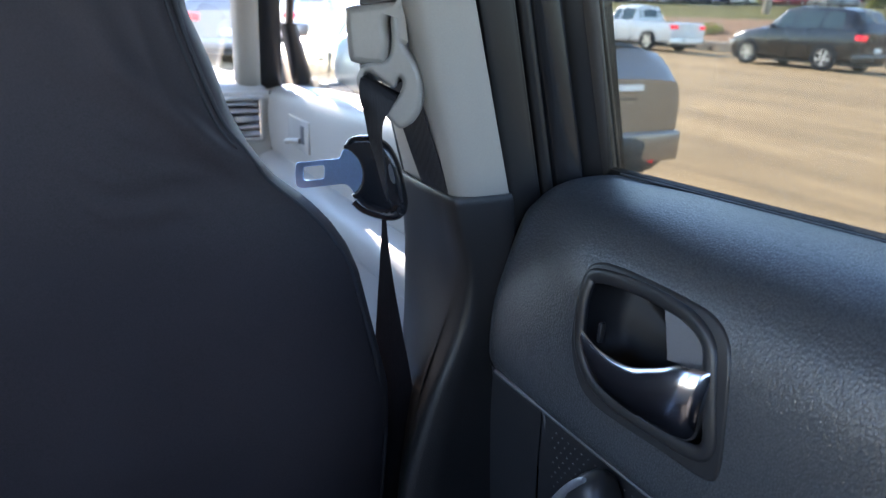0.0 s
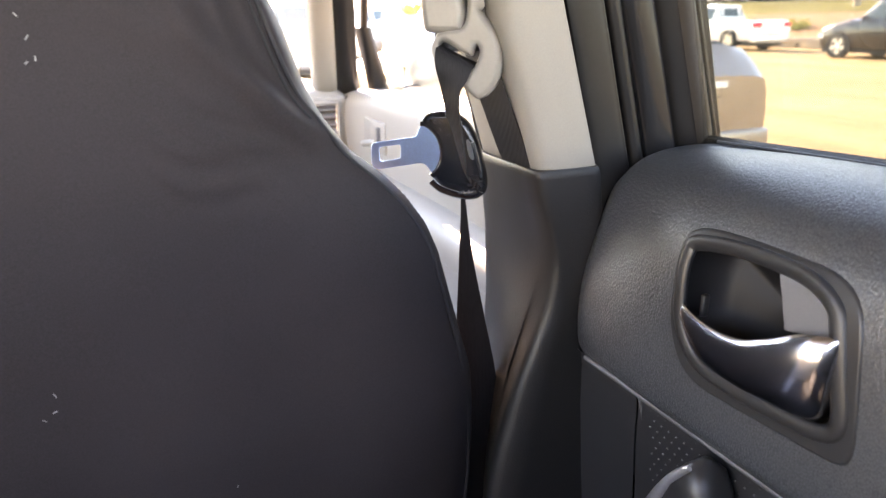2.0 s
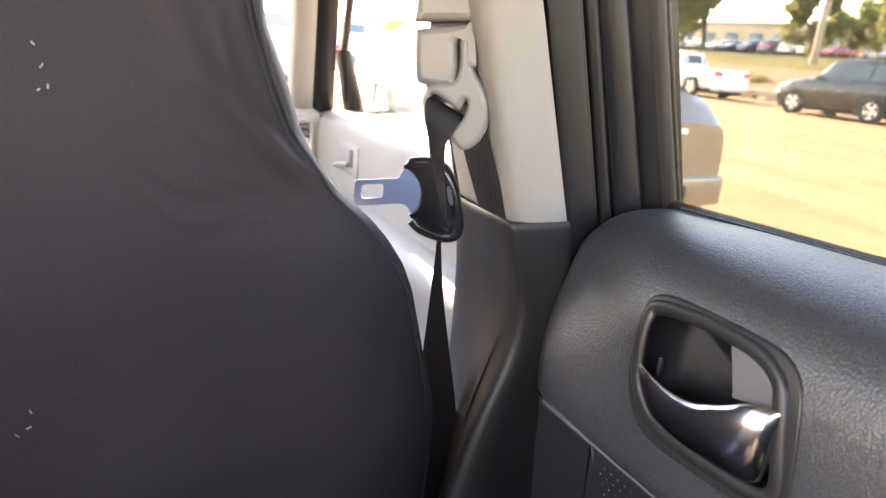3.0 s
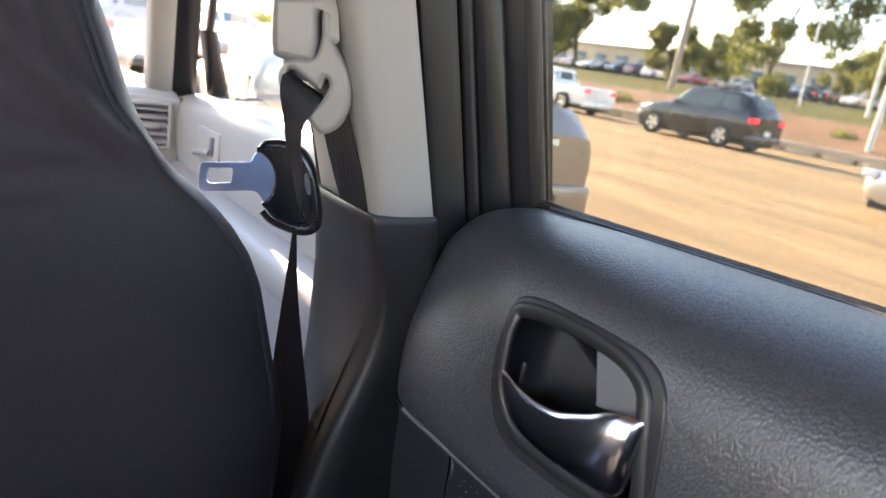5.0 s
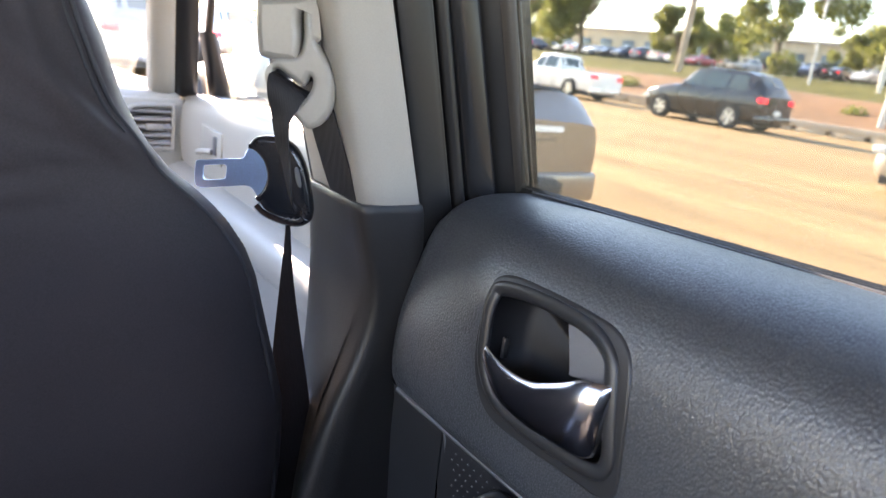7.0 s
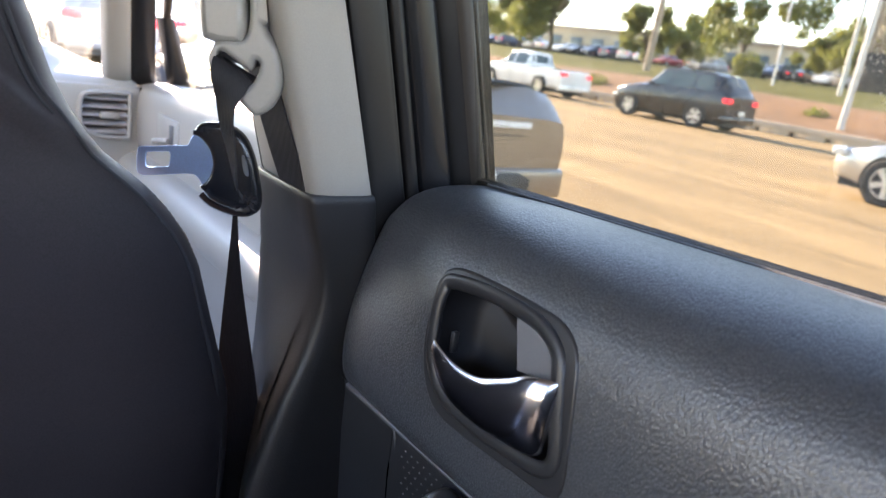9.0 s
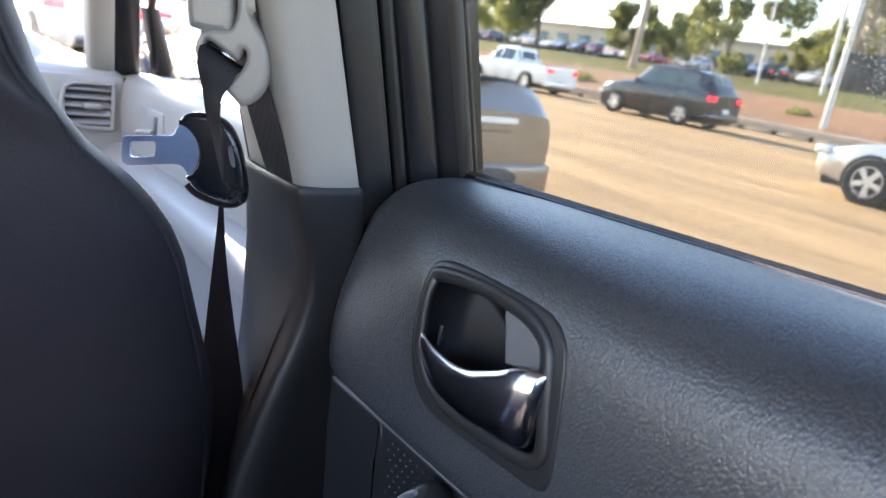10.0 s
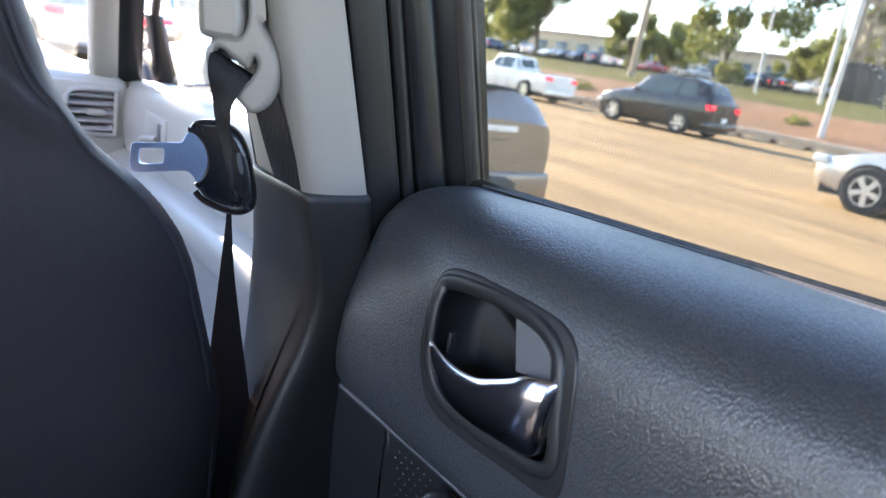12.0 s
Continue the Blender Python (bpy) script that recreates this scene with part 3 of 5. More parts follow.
child("sill_seam", tube([(0.7665, y, 1.141 + sill_rise(y)) for y in (0.47, 0.3, 0.1, -0.45)], 0.0016, 8), LEATHER, rear_door)
pane = loft([[(0.787, 0.51, 1.08), (0.787 + lean(1.64), 0.51, 1.64), (0.7905 + lean(1.64), 0.51, 1.64), (0.7905, 0.51, 1.08)],
             [(0.787, -0.45, 1.08), (0.787 + lean(1.64), -0.45, 1.64), (0.7905 + lean(1.64), -0.45, 1.64), (0.7905, -0.45, 1.08)]])
wp = child("window_pane", pane, GLASS, rear_door, "dusty glass, tinted to dim the outdoors", flat=True)
wp.visible_shadow = False
child("outer_skin", boxed((0.795, -0.45, 0.42), (0.83, 0.54, 1.125), 0.01), FRAME_BLACK, rear_door)
child("upper_frame", boxed((0.60, -0.45, 1.60), (0.72, 0.55, 1.66), 0.008), FRAME_BLACK, rear_door)

# ================= B pillar =================
b_pillar = thing("wall_pillar", "centre car pillar with pale upper trim and dark lower trim", "pillar", (0.64, 0.54, 0.42), kind="structure")
strip("upper_trim", [(0.630, 0.640), (0.614, 0.620), (0.611, 0.580), (0.609, 0.540), (0.607, 0.517), (0.612, 0.5045), (0.624, 0.4995), (0.642, 0.4985), (0.6585, 0.4995), (0.662, 0.503), (0.663, 0.530)],
      1.116, 1.66, TRIM_GREY, b_pillar, "light grey textured plastic trim", 0.285, 20)
strip("body_seal", [(0.663, 0.53), (0.6632, 0.508), (0.6655, 0.5035), (0.674, 0.5012), (0.684, 0.5005), (0.6935, 0.5012), (0.6985, 0.5045), (0.6995, 0.53)], 0.44, 1.66, RUBBER, b_pillar, "wide black rubber body seal", 0.26)
strip("bulb_seal", [(0.7005, 0.53), (0.7015, 0.507), (0.706, 0.5015), (0.711, 0.501), (0.716, 0.507), (0.717, 0.53)], 0.44, 1.66, RUBBER, b_pillar, "thin black bulb seal", 0.26)
# lower trim: the corner hollows outboard below the top, then flares inboard towards the floor
CORNER = [(0.44, 0.543), (0.60, 0.546), (0.70, 0.549), (0.78, 0.555), (0.83, 0.561), (0.867, 0.569), (0.905, 0.580), (0.94, 0.593), (0.97, 0.606), (0.995, 0.616), (1.02, 0.622), (1.045, 0.623), (1.07, 0.617), (1.095, 0.608), (1.1215, 0.602)]
EDGE = [(0.44, 0.600), (0.80, 0.607), (0.89, 0.611), (0.98, 0.6135), (1.05, 0.612), (1.09, 0.608), (1.1215, 0.603)]
rings = []
for z in [0.44, 0.52, 0.60, 0.66, 0.72, 0.77] + list(np.linspace(0.80, 1.10, 25)) + [1.11, 1.117, 1.1215]:
    cx, fx, fy = interp(CORNER, z), interp(EDGE, z), 0.602
    low = sstep(1.06, 0.86, z)
    r = lerp(0.015, 0.050, low)
    e = 0.6645 + (lean(z, 0.12) if z < 1.12 else 0)
    belly = 0.0025 * sstep(1.10, 1.0, z) * sstep(0.84, 0.95, z)
    pr = [(fx + 0.006, fy + 0.02, z), (fx + 0.001, fy, z), (lerp(fx, cx, 0.35) - belly, lerp(fy, 0.497, 0.35), z), (lerp(fx, cx, 0.7) - belly * 0.6, lerp(fy, 0.497, 0.7), z), (lerp(cx, fx, r / 0.106), 0.497 + r, z),
          (cx + 0.16 * r, 0.497 + 0.28 * r, z), (cx + 0.55 * r, 0.4972, z), (cx + r + 0.004, 0.4958, z), (lerp(cx + r, e, 0.45), 0.4945, z), (lerp(cx + r, e, 0.75), 0.4938, z), (e - 0.003, 0.495, z), (e, 0.50, z), (e, 0.53, z)]
    rings.append(catmull(pr, 4))
last = rings[-1]
ctr = Vector((0.64, 0.56, 1.124))
rings.append([p.lerp(ctr, 0.03) + Vector((0, 0, 0.003)) for p in last])
rings.append([p.lerp(ctr, 0.09) + Vector((0, 0, 0.003)) for p in last])
rings.append([p.lerp(ctr, 0.13) + Vector((0, 0, -0.01)) for p in last])
child("lower_trim", loft(rings, closed=False, cap=False), PILLAR_BLACK, b_pillar, "grained dark plastic trim")
child("pillar_core", boxed((0.625, 0.535, 0.42), (0.84, 0.64, 1.11), 0.01), FRAME_BLACK, b_pillar)
child("pillar_core_upper", loft([[(x + lean(z), y, z) for x, y in ((0.622, 0.534), (0.835, 0.534), (0.835, 0.645), (0.622, 0.645))] for z in (1.10, 1.66)]), FRAME_BLACK, b_pillar)

# ================= seat belt =================
belt = thing("seat_belt", "charcoal seat belt with steel tongue hanging beside the seat", "seat belt", (0.56, 0.55, 0.9))
RF = facing((0.555, 0.540, 1.190), 38)
BF = facing((0.550, 0.585, 1.110), 38)


def mm(loop, per=4):
    return [(p.x / 1000, p.y / 1000) for p in catmull([(*q, 0) for q in loop], per, True)]


def local_plate(loops, depth, bevel, frame_m, push=0.0, res=3):
    me = cut_plate(loops, depth, bevel, res)
    me.transform(frame_m @ Matrix.Translation((0, 0, push)))
    return me


ring_out = [(-23, 32), (-21, 43), (-12, 48), (-2, 49), (3, 53), (5, 66), (4, 84), (12, 84), (14, 70), (19, 58), (28, 46), (33, 30), (32, 12), (25, -1), (14, -7), (5, -1), (-3, 6), (-14, 12), (-21, 21)]
ring_in = [(-19, 32), (-15, 38), (-8, 35), (2, 29), (9, 27), (12, 35), (15, 31), (12, 21), (4, 13), (-6, 15), (-15, 22)]
child("guide_ring", local_plate([mm(ring_out), mm(ring_in)], 0.013, 0.0046, RF), RING_GREY, belt, "light grey plastic belt guide")
tongue_out = [(-61, 26), (-57.5, 29.5), (-50, 30.5), (-30, 34), (-19, 36), (-15.5, 43), (-8, 49), (6, 47), (16, 30), (10, 8), (0, 0), (-4, 3), (-12, 11.5), (-30, 9), (-50, 5.5), (-57, 5), (-61, 9)]
tongue_in = [(-53.5, 23.5), (-51, 25.5), (-42, 27), (-35, 28), (-33, 26), (-33.5, 18), (-35, 15.5), (-44, 13.5), (-51, 12.5), (-53.5, 14.5)]
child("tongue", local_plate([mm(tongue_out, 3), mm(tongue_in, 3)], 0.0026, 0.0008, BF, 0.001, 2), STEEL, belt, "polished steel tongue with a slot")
body_out = [(-14, 46), (-9, 55), (2, 58.5), (16, 58), (29, 50), (38, 34), (43.5, 14), (46.5, -3), (44, -14), (34, -17), (18, -14), (5, -9), (-2, -1), (-6, 2.5), (-1, 7), (3, 15), (4, 25), (1, 35), (-5, 42), (-10, 45)]
body_slot = [(29.5, 34), (32, 34.5), (35.5, 24), (36, 18), (33, 19), (30.5, 26)]
child("tongue_cover", local_plate([mm(body_out)], 0.015, 0.005, BF, 0.0), GLOSS_BLACK, belt, "glossy black plastic grip")
# no hole is cut: grey plate imitates the light seen through the slot
child("grip_slot", local_plate([mm(body_slot, 3)], 0.002, 0.0005, BF, 0.0075, 1), PLATE, belt, "narrow grey plate standing for a see-through slot")
lip = [BF @ Vector((x / 1000, y / 1000, 0.006)) for x, y in ((-1, -1), (6, -7), (18, -11), (31, -12.5), (39, -10), (42, -3))]
child("grip_lip", tube(catmull(lip, 5), 0.0062, 10), GLOSS_BLACK, belt)
U = RF.to_3x3() @ Vector((1, 0, 0))
V = Vector((0, 0, 1))
NN = RF.to_3x3() @ Vector((0, 0, 1))


def rp(u, v, n=0.0):
    return RF @ Vector((u / 1000, v / 1000, n / 1000))


def uv(u, v, n=0.0):
    return RF.to_3x3() @ Vector((u / 1000, v / 1000, n / 1000))


child("upper_webbing", ribbon([(rp(-2, 25, -14), uv(16, -7)), (rp(-3, 27, -3), uv(16, -8)), (rp(-5, 25, 7), uv(15, -8)), (rp(-7, 14, 10), uv(13, -6)), (rp(-7.5, 0, 10), uv(8.5, -2, 3)),
                               (rp(-6, -16, 10), uv(6.5, 0, 4)), (rp(-3, -34, 6), uv(5.5, 0, 6)), (rp(0, -52, 4), uv(4.5, 0, 8)), (rp(3, -68, 2), uv(3.5, 0, 9)), (rp(5, -78, -8), uv(2.5, 0, 9))]),
      WEB, belt, "charcoal woven webbing")
child("lower_webbing", ribbon([(BF @ Vector((0.023, -0.010, -0.004)), Vector((0.0015, -0.0012, 0))), (BF @ Vector((0.024, -0.030, -0.004)), Vector((0.002, -0.0016, 0))),
                               (BF @ Vector((0.026, -0.075, -0.004)), Vector((0.005, -0.004, 0))), (BF @ Vector((0.030, -0.130, -0.004)), Vector((0.010, -0.008, 0))),
                               (BF @ Vector((0.035, -0.190, -0.004)), Vector((0.0155, -0.012, 0))), (BF @ Vector((0.040, -0.260, -0.004)), Vector((0.019, -0.0148, 0))),
                               (BF @ Vector((0.045, -0.36, -0.004)), Vector((0.019, -0.0148, 0))), (BF @ Vector((0.05, -0.62, -0.004)), Vector((0.019, -0.0148, 0)))]),
      WEB, belt, "charcoal woven webbing in shade")
child("return_webbing", ribbon([(Vector((0.5690, 0.548, 1.235)), Vector((0.002, -0.022, 0))), (Vector((0.5815, 0.545, 1.195)), Vector((0.002, -0.023, 0))), (Vector((0.5975, 0.541, 1.15)), Vector((0.002, -0.0235, 0))),
                                (Vector((0.6075, 0.539, 1.122)), Vector((0.001, -0.0225, 0))), (Vector((0.622, 0.538, 1.095)), Vector((0.001, -0.022, 0)))]), WEB, belt, "charcoal woven webbing against the pillar")

adjuster = thing("belt_adjuster", "light grey belt height adjuster on the pillar", "belt adjuster", (0.545, 0.57, 1.28))
cov = [(-31, 50), (-27, 45.5), (-12, 44), (0, 45.5), (2.5, 50), (3, 62), (1, 78), (3.5, 84), (10, 85), (12, 76), (14.5, 62), (18, 62), (16, 92), (13, 96), (-30, 90), (-34, 84), (-33.5, 68)]
child("lower_cover", local_plate([mm(cov, 3)], 0.022, 0.006, RF, -0.004), RING_GREY, adjuster, "light grey slider cover")
btn = [(-33, 95), (-10, 97), (12, 98), (15, 102), (15, 150), (8, 158), (-28, 158), (-34, 150), (-35.5, 100)]
child("release_button", local_plate([mm(btn, 3)], 0.024, 0.007, RF, -0.004), RING_GREY, adjuster, "light grey release button")
child("track", loft([[RF @ Vector((x / 1000 + 0.0, z, n)) for x, n in ((-26, -0.012), (20, -0.012), (20, -0.03), (-26, -0.03))] for z in (0.03, 0.40)]), DARK_VENT, adjuster)

# ================= front seat =================
seat = thing("front_seat", "front car seat in a black stretch cover", "car seat", (0.27, 0.60, 0.42))
SX = 0.27
WIDTH = [(0.42, 0.266), (0.6, 0.2938), (0.78, 0.3045), (0.86, 0.3005), (0.94, 0.2922), (1.02, 0.2705), (1.06, 0.2598), (1.084, 0.2492), (1.106, 0.234), (1.123, 0.2187), (1.136, 0.2041), (1.15, 0.1864), (1.163, 0.1757), (1.178, 0.166), (1.2, 0.155), (1.24, 0.142), (1.274, 0.1282), (1.33, 0.1225), (1.4, 0.12), (1.44, 0.1031), (1.465, 0.0697), (1.475, 0.02)]
DEPTH = [(0.42, 0.10), (0.9, 0.125), (1.1, 0.115), (1.2, 0.105), (1.3, 0.085), (1.42, 0.075), (1.465, 0.04), (1.475, 0.012)]
MID = [(0.42, 0.72), (0.8, 0.625), (0.95, 0.598), (1.1, 0.588), (1.2, 0.582), (1.3, 0.575), (1.5, 0.57)]
NEXP = 4.4


SEAM = [(0.380, 1.36), (0.385, 1.30), (0.392, 1.262), (0.401, 1.232), (0.414, 1.198), (0.427, 1.180), (0.443, 1.166), (0.463, 1.154), (0.480, 1.145), (0.495, 1.130), (0.508, 1.112), (0.52, 1.09), (0.53, 1.065), (0.54, 1.03), (0.553, 0.97), (0.558, 0.88), (0.56, 0.78), (0.56, 0.66)]
SEAM_LINE = [(p.x, p.y) for p in catmull([(*q, 0) for q in SEAM], 5)]


# pulls of the cloth: a line on the rear face, its height and half width
PULLS = [([(0.322, 1.30), (0.338, 1.256), (0.353, 1.233), (0.374, 1.207), (0.397, 1.184), (0.429, 1.163), (0.47, 1.143)], 0.0095, 0.0095),
         ([(0.356, 1.27), (0.370, 1.223), (0.390, 1.201), (0.412, 1.183), (0.442, 1.163), (0.478, 1.146)], 0.0075, 0.0060),
         ([(0.372, 1.29), (0.383, 1.240), (0.400, 1.208), (0.420, 1.187), (0.450, 1.165)], 0.0035, 0.0045),
         ([(0.306, 1.187), (0.326, 1.171), (0.344, 1.165), (0.365, 1.163)], 0.0034, 0.0055), ([(0.320, 1.197), (0.340, 1.180), (0.369, 1.170), (0.40, 1.166)], 0.0036, 0.0060),
         ([(0.308, 1.166), (0.327, 1.146), (0.349, 1.142), (0.38, 1.146)], 0.0030, 0.0065), ([(0.29, 1.262), (0.33, 1.240), (0.352, 1.212), (0.375, 1.19)], 0.0045, 0.014),
         ([(0.335, 1.205), (0.356, 1.192), (0.385, 1.181)], 0.0024, 0.0050), ([(0.33, 1.125), (0.36, 1.118), (0.41, 1.122)], 0.0014, 0.010)]
PULLS = [(np.array([(p.x, p.y) for p in catmull([(*q, 0) for q in pts], 5)]), hgt, wid) for pts, hgt, wid in PULLS]


def folds(x, z):
    """Cloth relief, outward positive: pulls along the seam and soft wrinkles below the neck."""
    d = min(math.hypot(x - a, z - b) for a, b in SEAM_LINE)
    n1 = noise.noise(Vector((x * 11, 0.3, z * 11)))
    n2 = noise.noise(Vector((x * 30, 4.3, z * 30)))
    rise = -0.0030 * math.exp(-((d - 0.010) / 0.007) ** 2) * sstep(1.06, 1.13, z)
    p = np.array((x + 0.003 * n2, z + 0.004 * n1))
    if 0.26 < x < 0.53 and 1.08 < z < 1.36:
        for line, hgt, wid in PULLS:
            a, e = line[:-1], line[1:] - line[:-1]
            t = np.clip(((p - a) * e).sum(1) / (e * e).sum(1), 0, 1)
            dist = np.hypot(*(a + t[:, None] * e - p).T)
            k = int(dist.argmin())
            u = (k + t[k]) / len(e)
            rise += hgt * math.exp(-(dist[k] / wid) ** 2) * math.sin(math.pi * min(0.97, 0.03 + 0.94 * u)) ** 0.6 * (0.95 + 0.4 * n2)
    broad = 0.004 * noise.noise(Vector((x * 9, 2.0, z * 7))) + 0.0005 * noise.noise(Vector((x * 34 + z * 30, 5.0, z * 22)))
    return rise + broad


def seat_point(a, z):
    w, d, m = interp(WIDTH, z), interp(DEPTH, z), interp(MID, z)
    c, s = math.cos(a), math.sin(a)
    x = SX + w * math.copysign(abs(c) ** (2 / NEXP), c) * (1 - 0.4 * sstep(-0.15, 0.45, s))   # narrower towards the sitter's side
    y = m + d * math.copysign(abs(s) ** (2 / NEXP), s)
    if s < 0.0:
        y -= folds(x, z) * min(1, -s * 3)
    return Vector((x, y, z))


angs = []
for k in range(230):                                    # even steps across the rear face, then round the front
    u = -1 + 2 * k / 229
    u = math.sin(u * math.pi / 2) * 0.25 + u * 0.75
    angs.append(-math.acos(max(-1, min(1, math.copysign(abs(u) ** (NEXP / 2), u)))))
angs += [math.pi * (k + 1) / 41 for k in range(40)]
zs = list(np.linspace(0.42, 0.9, 20)) + list(np.linspace(0.91, 1.30, 90)) + list(np.linspace(1.31, 1.475, 24))
bm = loft([[seat_point(a, z) for a in angs] for z in zs])
child("seat_cover", bm, SEAT, seat, "black stretch fabric cover with soft folds")


def seat_rear(x, z):
    w, d, m = interp(WIDTH, z), interp(DEPTH, z), interp(MID, z)
    X = min(0.995, abs(x - SX) / w)
    return m - d * (1 - X ** NEXP) ** (1 / NEXP) - folds(x, z)


def on_seat(pts, lift=0.0005):
    pts = [(min(x - 0.004, SX + 0.935 * interp(WIDTH, z)), z) for x, z in pts]
    return [Vector((x, seat_rear(x, z) - lift, z)) for x, z in pts]


child("cover_seam", tube(catmull(on_seat(SEAM), 6), 0.0018, 8), SEAT_SEAM, seat, "raised cover seam")
child("inner_seam", tube(catmull(on_seat([(x - 0.006, z + 0.001) for x, z in SEAM[:6]]), 6), 0.0012, 8), SEAT_SEAM, seat)
for z0, z1 in [(1.118 - 0.0045 * k, 1.116 - 0.0045 * k) for k in range(14)]:
    pts = [seat_point(radians(-10), z) for z in (z0, z1)]
    child("stitch", tube(pts, 0.0003, 5), SEAT_SEAM, seat)
random.seed(5)
for cx, cz, n in ((0.2535, 1.233, 4), (0.248, 1.257, 1), (0.230, 1.012, 3), (0.335, 0.92, 1)):
    for _ in range(n):
        x, z = cx + random.uniform(-0.006, 0.006), cz + random.uniform(-0.008, 0.008)
        p = Vector((x, seat_rear(x, z) - 0.003, z))
        child("lint", tube([p, p + Vector((random.uniform(-1, 1), 0, random.uniform(-1, 1))) * 0.003], random.uniform(0.0003, 0.0006), 5), LINT, seat)

# ================= front door, dashboard, windscreen =================
front_door = thing("front_door", "pale grey front car door with armrest and window", "car door", (0.82, 1.2, 0.42))


def fsill(y):
    return interp([(0.6, 1.122), (1.05, 1.117), (1.33, 1.108), (1.734, 1.085), (1.8, 1.08)], y)


fy = [0.66, 0.8, 0.95, 1.1, 1.25, 1.4, 1.55, 1.70, 1.78]
bm = loft([catmull([(0.90, y, fsill(y) - 0.004), (0.86, y, fsill(y)), (0.812, y, fsill(y) - 0.004), (0.793, y, fsill(y) - 0.022), (0.787, y, fsill(y) - 0.07), (0.790, y, 0.96), (0.795, y, 0.925)], 5) for y in fy], closed=False)
child("upper_panel", bm, DOOR_GREY, front_door, "pale grey plastic")
bm = loft([catmull([(0.797, y, 0.927), (0.775, y, 0.921), (0.752, y, 0.905), (0.745, y, 0.88), (0.755, y, 0.85), (0.785, y, 0.835)], 5) for y in fy], closed=False)
child("armrest", bm, DOOR_GREY, front_door, "pale grey armrest")
bm = loft([catmull([(0.785, y, 0.837), (0.788, y, 0.80), (0.79, y, 0.70), (0.775, y, 0.62), (0.775, y, 0.45)], 5) for y in fy], closed=False)
child("lower_panel", bm, DOOR_GREY, front_door, "pale grey lower panel with pocket")
child("map_pocket", boxed((0.745, 1.0, 0.47), (0.775, 1.6, 0.64), 0.01), DASH_GREY, front_door)
child("lock_slot", boxed((0.782, 1.447, 0.990), (0.792, 1.470, 1.030), 0.002), DARK_VENT, front_door, "dark recess")
child("handle_frame", boxed((0.784, 1.42, 0.972), (0.789, 1.56, 1.042), 0.003), DASH_GREY, front_door)
child("inner_handle", tube(catmull([(0.782, 1.47, 0.995), (0.772, 1.50, 0.992), (0.770, 1.53, 0.985), (0.784, 1.56, 0.980)], 5), 0.006, 10), DASH_GREY, front_door)
child("outer_skin", boxed((0.88, 0.66, 0.42), (0.92, 1.86, 1.07), 0.01), FRAME_BLACK, front_door)
child("division_bar", loft([catmull([(0.866 - 0.0285 * t, 1.762 - 0.02 * t, 1.068 + 0.11 * t), (0.874 - 0.0285 * t, 1.738 - 0.02 * t, 1.068 + 0.11 * t), (0.900 - 0.034 * t, 1.735 - 0.02 * t, 1.068 + 0.11 * t), (0.916 - 0.037 * t, 1.745 - 0.02 * t, 1.068 + 0.11 * t)], 4)
                            for t in (0, 0.3, 0.6, 0.9, 1.2, 1.42, 1.5)], closed=False), RUBBER, front_door, "black quarter window bar")
child("window_channel", tube([(0.845, 1.725, 1.23), (0.80, 1.55, 1.38), (0.76, 1.40, 1.50)], 0.010, 8), RUBBER, front_door)
fp = child("window_pane", loft([[(0.885, 0.66, 1.08), (0.885 + lean(1.64), 0.66, 1.64), (0.888 + lean(1.64), 0.66, 1.64), (0.888, 0.66, 1.08)],
                                [(0.885, 1.72, 1.08), (0.885 + lean(1.32), 1.55, 1.32), (0.888 + lean(1.32), 1.55, 1.32), (0.888, 1.72, 1.08)]]), CLEAR, front_door, "clear glass", flat=True)
fp.visible_shadow = False
mirror = thing("door_mirror", "pale outside door mirror beyond the front window", "door mirror", (0.97, 1.62, 1.08))
bm = bmesh.new()
bmesh.ops.create_uvsphere(bm, u_segments=28, v_segments=16, radius=1)
for v in bm.verts:
    v.co = Vector((1.06 + 0.125 * math.copysign(abs(v.co.x) ** 0.7, v.co.x), 1.66 + 0.07 * v.co.y, 1.145 + 0.085 * math.copysign(abs(v.co.z) ** 0.7, v.co.z)))
child("mirror_shell", bm, paint("pale_mirror_shell", (0.5, 0.5, 0.5)), mirror)
child("mirror_foot", boxed((0.905, 1.63, 1.06), (1.0, 1.70, 1.10), 0.01), BLACK_TRIM, mirror)

a_pillar = thing("trim_a_pillar", "pale grey front pillar trim with a dark seal", "pillar", (0.76, 1.78, 1.08), kind="structure")
base, top = Vector((0.757, 1.765, 1.075)), Vector((0.640, 1.30, 1.50))


def a_strip(name, off, wid, material, label, deep=0.05):
    rings = []
    for k in range(9):
        t = k / 8
        c = base.lerp(top, t) + Vector((off, 0, 0)) * (1 - 0.25 * t)
        w = wid * (1 - 0.25 * t)
        rings.append([c + Vector((x * w, y, 0)) for x, y in ((-0.5, deep), (-0.5, 0.012), (-0.40, 0.002), (-0.15, -0.004), (0.2, -0.004), (0.42, 0.002), (0.5, 0.012), (0.5, deep))])
    child(name, loft(rings), material, a_pillar, label)


a_strip("pillar_trim", 0.0, 0.056, TRIM_GREY, "pale grey plastic")
a_strip("pillar_seal", 0.055, 0.054, RUBBER, "dark rubber seal")

dash = thing("dashboard", "pale grey dashboard with a round-cornered air vent", "dashboard", (0.0, 1.9, 0.6))
dprof = [(2.32, 1.045), (2.20, 1.07), (2.10, 1.085), (2.0, 1.094), (1.90, 1.098), (1.85, 1.098), (1.80, 1.095), (1.755, 1.084), (1.738, 1.068), (1.732, 1.05)]
